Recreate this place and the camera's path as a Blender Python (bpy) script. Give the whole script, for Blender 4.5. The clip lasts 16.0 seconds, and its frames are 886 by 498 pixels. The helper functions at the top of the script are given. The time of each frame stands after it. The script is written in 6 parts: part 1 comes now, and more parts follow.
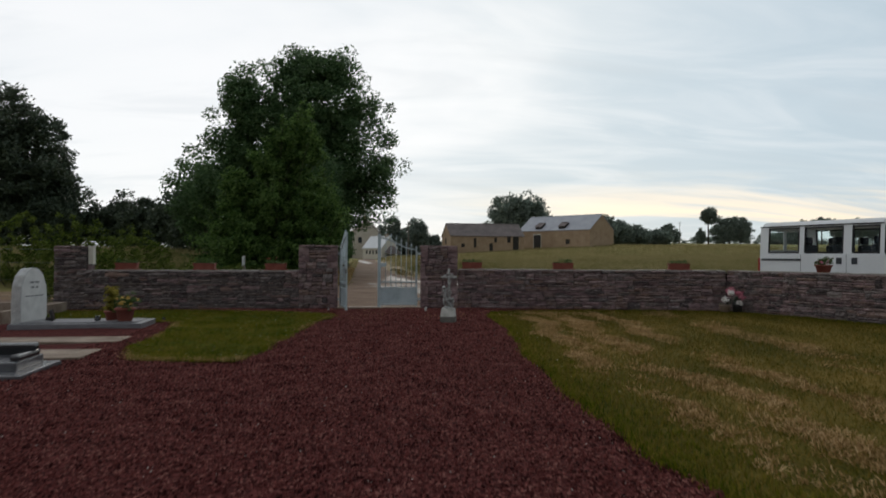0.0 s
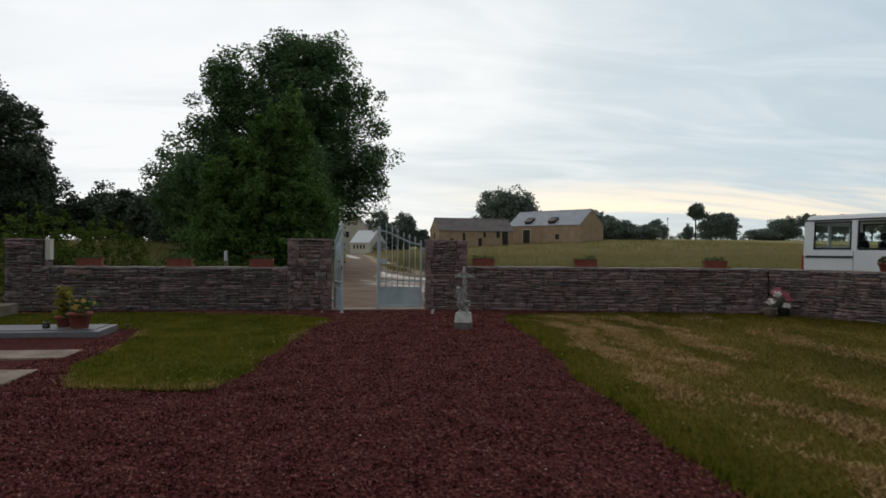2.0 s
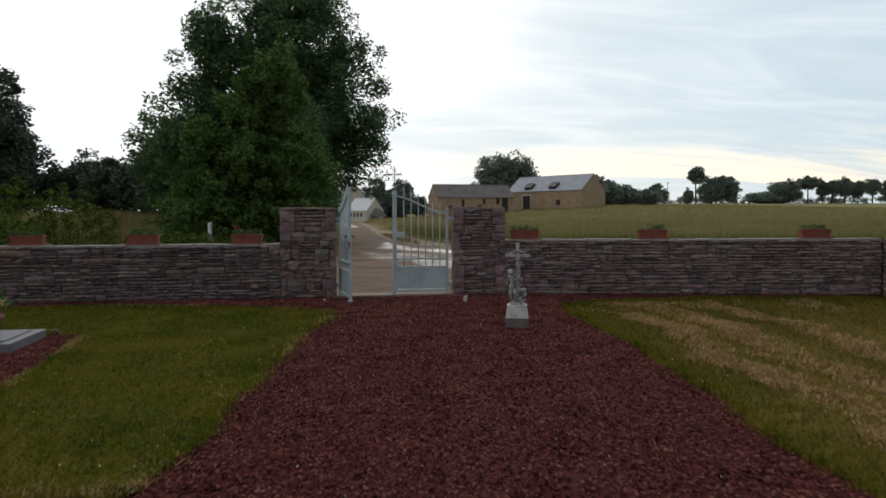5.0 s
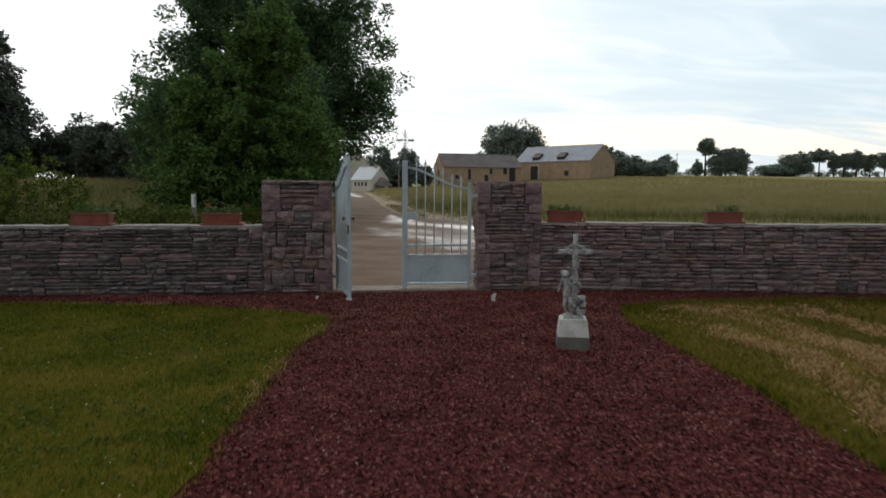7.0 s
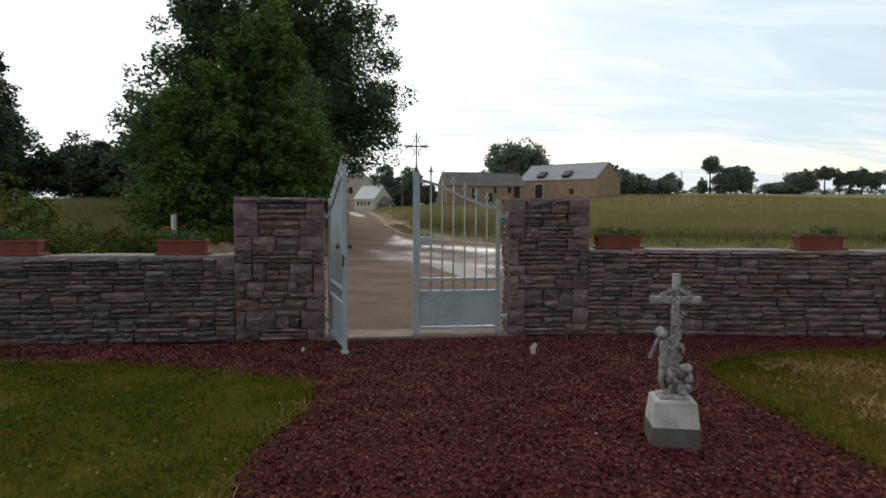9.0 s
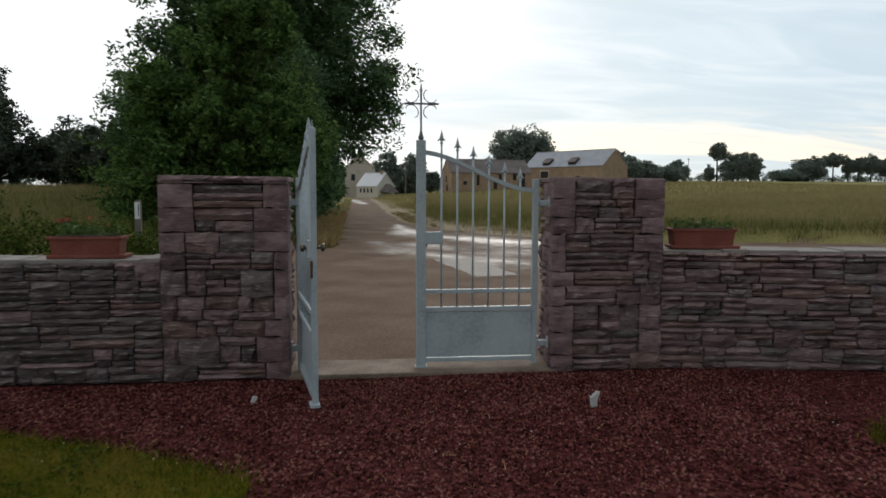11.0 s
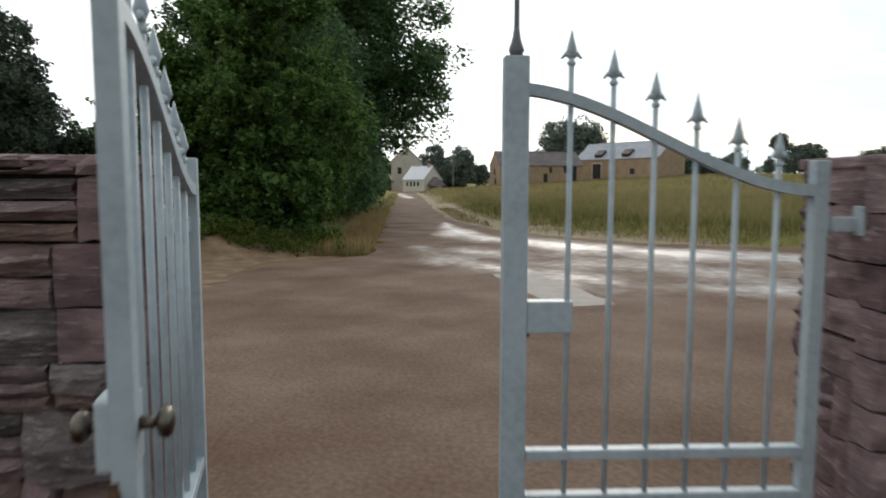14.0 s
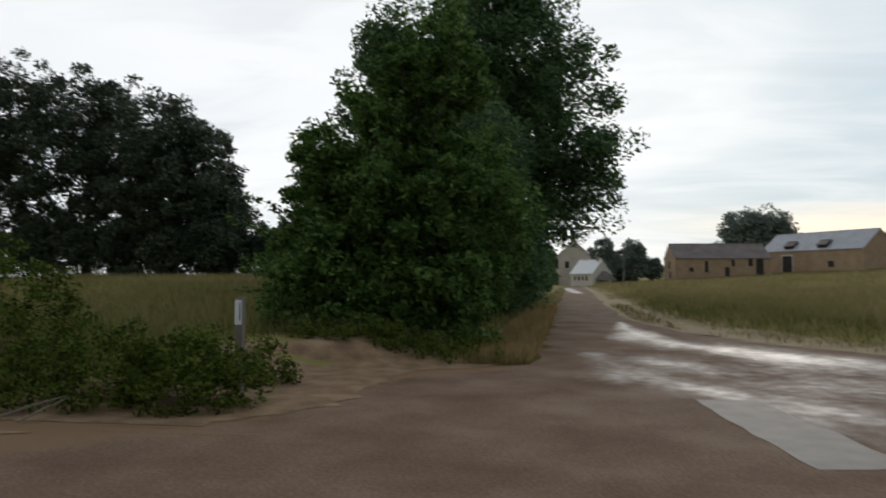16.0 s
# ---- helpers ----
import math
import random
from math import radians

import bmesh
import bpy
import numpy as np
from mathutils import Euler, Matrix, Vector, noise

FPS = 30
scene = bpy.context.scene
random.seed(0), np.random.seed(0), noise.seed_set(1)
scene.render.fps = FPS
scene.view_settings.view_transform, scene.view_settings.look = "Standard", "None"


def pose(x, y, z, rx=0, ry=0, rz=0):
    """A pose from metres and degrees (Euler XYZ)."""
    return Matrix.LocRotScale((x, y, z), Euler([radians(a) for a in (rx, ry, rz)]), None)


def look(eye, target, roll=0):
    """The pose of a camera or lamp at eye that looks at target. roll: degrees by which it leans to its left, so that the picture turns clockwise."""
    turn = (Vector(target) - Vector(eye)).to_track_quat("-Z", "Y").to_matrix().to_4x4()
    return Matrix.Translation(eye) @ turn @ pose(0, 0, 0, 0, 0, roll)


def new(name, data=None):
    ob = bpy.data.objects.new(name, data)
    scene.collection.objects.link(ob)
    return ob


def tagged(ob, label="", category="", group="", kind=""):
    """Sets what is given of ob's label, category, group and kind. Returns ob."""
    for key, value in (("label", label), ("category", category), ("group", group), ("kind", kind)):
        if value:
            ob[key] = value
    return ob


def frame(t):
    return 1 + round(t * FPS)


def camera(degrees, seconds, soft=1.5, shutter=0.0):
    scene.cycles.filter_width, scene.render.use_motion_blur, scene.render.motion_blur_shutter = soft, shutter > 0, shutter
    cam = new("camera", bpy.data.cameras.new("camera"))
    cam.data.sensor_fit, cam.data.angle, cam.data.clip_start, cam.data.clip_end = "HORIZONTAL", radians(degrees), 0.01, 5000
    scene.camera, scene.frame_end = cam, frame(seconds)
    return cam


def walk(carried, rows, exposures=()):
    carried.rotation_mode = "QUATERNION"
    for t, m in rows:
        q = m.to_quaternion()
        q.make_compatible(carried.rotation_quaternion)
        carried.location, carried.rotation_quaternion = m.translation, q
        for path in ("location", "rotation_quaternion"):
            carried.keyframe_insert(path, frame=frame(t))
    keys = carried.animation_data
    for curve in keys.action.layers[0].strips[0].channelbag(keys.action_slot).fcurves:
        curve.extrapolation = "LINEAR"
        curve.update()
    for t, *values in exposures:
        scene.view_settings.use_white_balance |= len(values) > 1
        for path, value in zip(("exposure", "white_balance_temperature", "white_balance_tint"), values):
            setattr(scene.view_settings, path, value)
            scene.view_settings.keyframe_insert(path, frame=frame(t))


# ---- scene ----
cam = camera(66.5, 16.0, soft=1.65, shutter=0.5)
PATH = [
    (0, (-0.188, -16.902, 1.322), (0.02, -14.913, 1.341), 0.3),
    (0.5, (-0.226, -16.425, 1.344), (0.022, -14.442, 1.434), 0.2),
    (1, (-0.233, -15.955, 1.351), (0.024, -13.974, 1.449), 0.2),
    (1.5, (-0.289, -15.379, 1.341), (-0.025, -13.397, 1.41), 0.2),
    (2, (-0.464, -14.93, 1.331), (-0.216, -12.946, 1.335), 0.5),
    (2.5, (-0.595, -14.422, 1.33), (-0.339, -12.438, 1.338), 0.2),
    (3, (-0.629, -13.897, 1.344), (-0.364, -11.915, 1.352), 0.2),
    (3.5, (-0.694, -13.384, 1.354), (-0.427, -11.402, 1.329), 0.1),
    (4, (-0.733, -12.847, 1.321), (-0.462, -10.867, 1.228), 0.4),
    (4.2, (-0.765, -12.67, 1.323), (-0.495, -10.69, 1.236), 0.1),
    (6.3, (-0.622, -10.287, 1.48), (-0.373, -8.312, 1.289), 0.1),
    (6.5, (-0.63, -10.068, 1.476), (-0.377, -8.095, 1.264), 0.4),
    (7, (-0.664, -9.522, 1.485), (-0.418, -7.546, 1.302), 0.4),
    (7.5, (-0.64, -8.979, 1.475), (-0.406, -6.998, 1.333), 0.2),
    (8, (-0.643, -8.42, 1.477), (-0.409, -6.438, 1.341), 0.2),
    (8.5, (-0.658, -7.917, 1.483), (-0.425, -5.935, 1.349), 0.3),
    (8.7, (-0.645, -7.741, 1.48), (-0.407, -5.76, 1.353), 0.2),
    (11, (-0.453, -5.249, 1.435), (-0.226, -3.268, 1.271), 0.2),
    (11.5, (-0.349, -4.733, 1.406), (-0.044, -2.767, 1.2), 0.2),
    (12, (-0.288, -4.113, 1.438), (0.043, -2.159, 1.169), 0.3),
    (12.5, (-0.315, -3.597, 1.456), (0.017, -1.641, 1.202), 0.1),
    (13, (-0.269, -2.988, 1.462), (0.041, -1.028, 1.205), 0.4),
    (13.5, (-0.292, -2.402, 1.458), (-0.113, -0.421, 1.244), 0.0),
    (14, (-0.319, -1.876, 1.473), (-0.23, 0.114, 1.289), 0.1),
    (14.5, (-0.322, -1.304, 1.546), (-0.322, 0.693, 1.436), 0.1),
    (15, (-0.356, -0.823, 1.55), (-0.476, 1.173, 1.525), 0.2),
    (15.5, (-0.372, -0.184, 1.532), (-0.605, 1.802, 1.561), 0.1),
    (16, (-0.405, 0.275, 1.51), (-0.803, 2.233, 1.603), 0.1),
]
EXPOSURES = [(0, 0.28), (0.5, 0.08), (1.5, 0.2), (4, 0.38), (7, 0.60), (8.5, 0.62), (11, 0.50), (11.6, 0.62), (12, 0.98), (12.5, 1.05), (14.5, 0.9), (15, 0.40), (15.5, 0.26), (16, 0.32)]
walk(cam, [(t, look(eye, target, roll)) for t, eye, target, roll in PATH], EXPOSURES)
# ---- light and sky ----
world = bpy.data.worlds.new("dusk_sky")
scene.world = world
world.use_nodes = True
SUN_EL, SUN_AZ = 24.0, 14.0          # degrees above the horizon, degrees clockwise from +y


def sky_nodes():
    nt = world.node_tree
    nt.nodes.clear()
    N, L = nt.nodes.new, nt.links.new

    def math_(op, a, b=None, c=None, clamp=False):
        n = N("ShaderNodeMath")
        n.operation, n.use_clamp = op, clamp
        for i, v in enumerate((a, b, c)):
            if v is None:
                continue
            if isinstance(v, (int, float)):
                n.inputs[i].default_value = v
            else:
                L(v, n.inputs[i])
        return n.outputs[0]

    def span(v, lo, hi, to0=0.0, to1=1.0):
        n = N("ShaderNodeMapRange")
        n.interpolation_type = "SMOOTHSTEP"
        L(v, n.inputs[0])
        for i, k in enumerate((lo, hi, to0, to1)):
            n.inputs[i + 1].default_value = k
        return n.outputs[0]

    def mix(f, a, b):
        n = N("ShaderNodeMix")
        n.data_type = "RGBA"
        if isinstance(f, float):
            n.inputs[0].default_value = f
        else:
            L(f, n.inputs[0])
        for i, v in ((6, a), (7, b)):
            if isinstance(v, tuple):
                n.inputs[i].default_value = (*v, 1)
            else:
                L(v, n.inputs[i])
        return n.outputs[2]

    tc = N("ShaderNodeTexCoord")
    sep = N("ShaderNodeSeparateXYZ")
    L(tc.outputs["Generated"], sep.inputs[0])
    x, y, z = sep.outputs
    up = math_("MAXIMUM", z, 0.0)
    den = math_("ADD", up, 0.16)
    comb = N("ShaderNodeCombineXYZ")
    L(math_("DIVIDE", x, den), comb.inputs[0])
    L(math_("DIVIDE", y, den), comb.inputs[1])

    def clouds(scale, detail, rough, dist, sx=1.0, sy=1.0):
        mp = N("ShaderNodeMapping")
        mp.inputs["Scale"].default_value = (sx, sy, 1)
        mp.inputs["Location"].default_value = (3.1, 1.7, 0.4)
        L(comb.outputs[0], mp.inputs[0])
        n = N("ShaderNodeTexNoise")
        L(mp.outputs[0], n.inputs["Vector"])
        n.inputs["Scale"].default_value, n.inputs["Detail"].default_value = scale, detail
        n.inputs["Roughness"].default_value, n.inputs["Distortion"].default_value = rough, dist
        return n.outputs[0]

    broad = clouds(0.62, 5, 0.52, 0.6, 0.8, 1.2)
    lumps = clouds(1.7, 6, 0.55, 0.9, 0.6, 1.5)
    streak = clouds(0.9, 6, 0.55, 0.5, 0.45, 1.7)
    # overcast deck: blue-grey to near white, whitest ahead of the walk
    ahead = math_("ADD", math_("MULTIPLY", x, -0.12), math_("MULTIPLY", y, 0.99))
    side = math_("ADD", math_("MULTIPLY", x, 0.9), math_("MULTIPLY", y, 0.1))
    white = math_("ADD", math_("MULTIPLY", broad, 1.3), math_("MULTIPLY", span(side, -0.05, 0.55), -0.55))
    deck = mix(span(white, 0.15, 0.85), SKY_BLUE, SKY_WHITE)
    deck = mix(math_("MULTIPLY", span(streak, 0.46, 0.74), 0.26), deck, SKY_WHITE)
    deck = mix(math_("MULTIPLY", span(lumps, 0.42, 0.72), 0.34), deck, SKY_WHITE)
    deck = mix(math_("MULTIPLY", span(lumps, 0.5, 0.28), 0.22), deck, SKY_GREY)
    # warm breaks low down towards the sunset
    low = math_("MULTIPLY", span(z, 0.0, 0.03), span(z, 0.13, 0.05))
    warm = math_("MULTIPLY", math_("MULTIPLY", low, span(streak, 0.46, 0.62)), span(side, 0.12, 0.42))
    deck = mix(math_("MULTIPLY", warm, 0.9), deck, SKY_WARM)
    # the sunset side of the sky is far brighter than overhead and behind
    glow = math_("MULTIPLY", span(ahead, -1.0, 0.9, 0.40, 0.86), span(z, 0.3, 0.95, 1.0, 0.98))
    sky = N("ShaderNodeTexSky")
    sky.sky_type, sky.sun_disc = "NISHITA", False
    sky.sun_elevation, sky.sun_rotation = radians(SUN_EL), radians(SUN_AZ)
    hsv = N("ShaderNodeVectorMath")
    hsv.operation = "SCALE"
    L(deck, hsv.inputs[0])
    L(glow, hsv.inputs["Scale"])
    bg1, bg2, add, out = N("ShaderNodeBackground"), N("ShaderNodeBackground"), N("ShaderNodeAddShader"), N("ShaderNodeOutputWorld")
    L(sky.outputs[0], bg1.inputs[0])
    bg1.inputs[1].default_value = 0.006
    L(hsv.outputs[0], bg2.inputs[0])
    bg2.inputs[1].default_value = SKY_STRENGTH
    L(bg1.outputs[0], add.inputs[0])
    L(bg2.outputs[0], add.inputs[1])
    L(add.outputs[0], out.inputs[0])


SKY_BLUE, SKY_WHITE, SKY_WARM, SKY_GREY = (0.47, 0.57, 0.64), (0.87, 0.88, 0.89), (1.0, 0.84, 0.64), (0.47, 0.53, 0.58)
SKY_STRENGTH = 1.0
sky_nodes()
sun = new("sun", bpy.data.lights.new("sun", "SUN"))
sun.data.energy, sun.data.angle, sun.data.color = 0.5, radians(20), (1.0, 0.9, 0.78)
_a, _e = radians(SUN_AZ), radians(SUN_EL)
sun.matrix_world = look((math.sin(_a) * math.cos(_e), math.cos(_a) * math.cos(_e), math.sin(_e)), (0, 0, 0))


# ---- materials ----
def material(name, colors, rough=0.9, scale=4.0, detail_scale=60.0, bump=0.3, metal=0.0, island=False, per_object=0.0, spec=0.3, stretch=(1, 1, 1), translucent=0.0, relief=0.01, spread=0.5):
    """Two scales of noise over a ramp of colours, with fine relief; per_object and island shift the ramp piece by piece."""
    m = bpy.data.materials.new(name)
    m.use_nodes = True
    nt = m.node_tree
    N, L = nt.nodes.new, nt.links.new
    b = nt.nodes["Principled BSDF"]
    geo = N("ShaderNodeNewGeometry")
    mp = N("ShaderNodeMapping")
    mp.inputs["Scale"].default_value = stretch
    L(geo.outputs["Position"], mp.inputs[0])
    big, fine = N("ShaderNodeTexNoise"), N("ShaderNodeTexNoise")
    for n, s, d in ((big, scale, 5), (fine, detail_scale, 3)):
        L(mp.outputs[0], n.inputs["Vector"])
        n.inputs["Scale"].default_value, n.inputs["Detail"].default_value = s, d
    total = N("ShaderNodeMath")
    total.operation = "MULTIPLY_ADD"
    L(big.outputs[0], total.inputs[0])
    total.inputs[1].default_value = 0.6
    f2 = N("ShaderNodeMath")
    f2.operation = "MULTIPLY"
    L(fine.outputs[0], f2.inputs[0])
    f2.inputs[1].default_value = 0.4
    L(f2.outputs[0], total.inputs[2])
    value = total.outputs[0]
    if island or per_object:
        shift = N("ShaderNodeMath")
        shift.operation = "MULTIPLY_ADD"
        src = geo.outputs["Random Per Island"]
        if per_object:
            src = N("ShaderNodeObjectInfo").outputs["Random"]
        L(src, shift.inputs[0])
        amount = per_object or 0.5
        shift.inputs[1].default_value = amount
        off = N("ShaderNodeMath")
        off.operation = "SUBTRACT"
        L(value, off.inputs[0])
        off.inputs[1].default_value = amount / 2
        L(off.outputs[0], shift.inputs[2])
        value = shift.outputs[0]
    ramp = N("ShaderNodeValToRGB")
    els = ramp.color_ramp.elements
    while len(els) < len(colors):
        els.new(0.5)
    for i, c in enumerate(colors):
        els[i].position = 0.5 + spread * (i / max(1, len(colors) - 1) - 0.5)
        els[i].color = (*c, 1)
    L(value, ramp.inputs[0])
    L(ramp.outputs[0], b.inputs["Base Color"])
    b.inputs["Roughness"].default_value = rough
    b.inputs["Metallic"].default_value = metal
    b.inputs["Specular IOR Level"].default_value = spec
    if bump:
        bp = N("ShaderNodeBump")
        bp.inputs["Strength"].default_value, bp.inputs["Distance"].default_value = bump, relief
        L(total.outputs[0], bp.inputs["Height"])
        L(bp.outputs[0], b.inputs["Normal"])
    if translucent:
        out = nt.nodes["Material Output"]
        tr, mx = N("ShaderNodeBsdfTranslucent"), N("ShaderNodeMixShader")
        L(ramp.outputs[0], tr.inputs[0])
        mx.inputs[0].default_value = translucent
        L(b.outputs[0], mx.inputs[1])
        L(tr.outputs[0], mx.inputs[2])
        L(mx.outputs[0], out.inputs[0])
    return m


def stone_material(name, hues, fleck=(0.34, 0.305, 0.285), bump=1.0):
    """Split schist: each stone takes its own hue, with strata, blotches and pale flecks for lichen and painted edge
    highlights.
    """
    m = bpy.data.materials.new(name)
    m.use_nodes = True
    nt = m.node_tree
    N, L = nt.nodes.new, nt.links.new
    b = nt.nodes["Principled BSDF"]
    geo, info = N("ShaderNodeNewGeometry"), N("ShaderNodeObjectInfo")

    def noise(scale, detail, stretch, rough=0.55):
        mp, n = N("ShaderNodeMapping"), N("ShaderNodeTexNoise")
        mp.inputs["Scale"].default_value = stretch
        L(geo.outputs["Position"], mp.inputs[0])
        L(mp.outputs[0], n.inputs["Vector"])
        n.inputs["Scale"].default_value, n.inputs["Detail"].default_value, n.inputs["Roughness"].default_value = scale, detail, rough
        return n.outputs[0]

    ramp = N("ShaderNodeValToRGB")
    els = ramp.color_ramp.elements
    while len(els) < len(hues):
        els.new(0.5)
    for i, c in enumerate(hues):
        els[i].position = i / (len(hues) - 1)
        els[i].color = (*c, 1)
    L(info.outputs["Random"], ramp.inputs[0])
    blotch, strata, grain = noise(6.0, 5, (1, 1, 2.2)), noise(22.0, 4, (0.5, 0.5, 3.0), 0.65), noise(90.0, 3, (1, 1, 1))
    tone = N("ShaderNodeMapRange")
    L(blotch, tone.inputs[0])
    for i, k in enumerate((0.3, 0.7, 0.55, 1.5)):
        tone.inputs[i + 1].default_value = k
    scaled = N("ShaderNodeVectorMath")
    scaled.operation = "SCALE"
    L(ramp.outputs[0], scaled.inputs[0])
    L(tone.outputs[0], scaled.inputs["Scale"])
    # Pale flecks: lichen, strengthened to paint in light caught on the stone edges.
    lichen_glint = N("ShaderNodeMapRange")
    lichen_glint.interpolation_type = "SMOOTHSTEP"
    L(strata, lichen_glint.inputs[0])
    for i, k in enumerate((0.54, 0.70, 0.0, 0.78)):
        lichen_glint.inputs[i + 1].default_value = k
    mix = N("ShaderNodeMix")
    mix.data_type = "RGBA"
    L(lichen_glint.outputs[0], mix.inputs[0])
    L(scaled.outputs[0], mix.inputs[6])
    mix.inputs[7].default_value = (*fleck, 1)
    L(mix.outputs[2], b.inputs["Base Color"])
    b.inputs["Roughness"].default_value, b.inputs["Specular IOR Level"].default_value = 0.8, 0.25
    total = N("ShaderNodeMath")
    total.operation = "MULTIPLY_ADD"
    L(grain, total.inputs[0])
    total.inputs[1].default_value = 0.25
    L(strata, total.inputs[2])
    bp = N("ShaderNodeBump")
    bp.inputs["Strength"].default_value, bp.inputs["Distance"].default_value = bump, 0.03
    L(total.outputs[0], bp.inputs["Height"])
    L(bp.outputs[0], b.inputs["Normal"])
    return m


def glass(name, tint=(0.90, 0.95, 0.94), rough=0.02):
    m = bpy.data.materials.new(name)
    m.use_nodes = True
    b = m.node_tree.nodes["Principled BSDF"]
    b.inputs["Base Color"].default_value = (*tint, 1)
    b.inputs["Transmission Weight"].default_value = 1.0
    b.inputs["Roughness"].default_value, b.inputs["IOR"].default_value = rough, 1.1
    return m


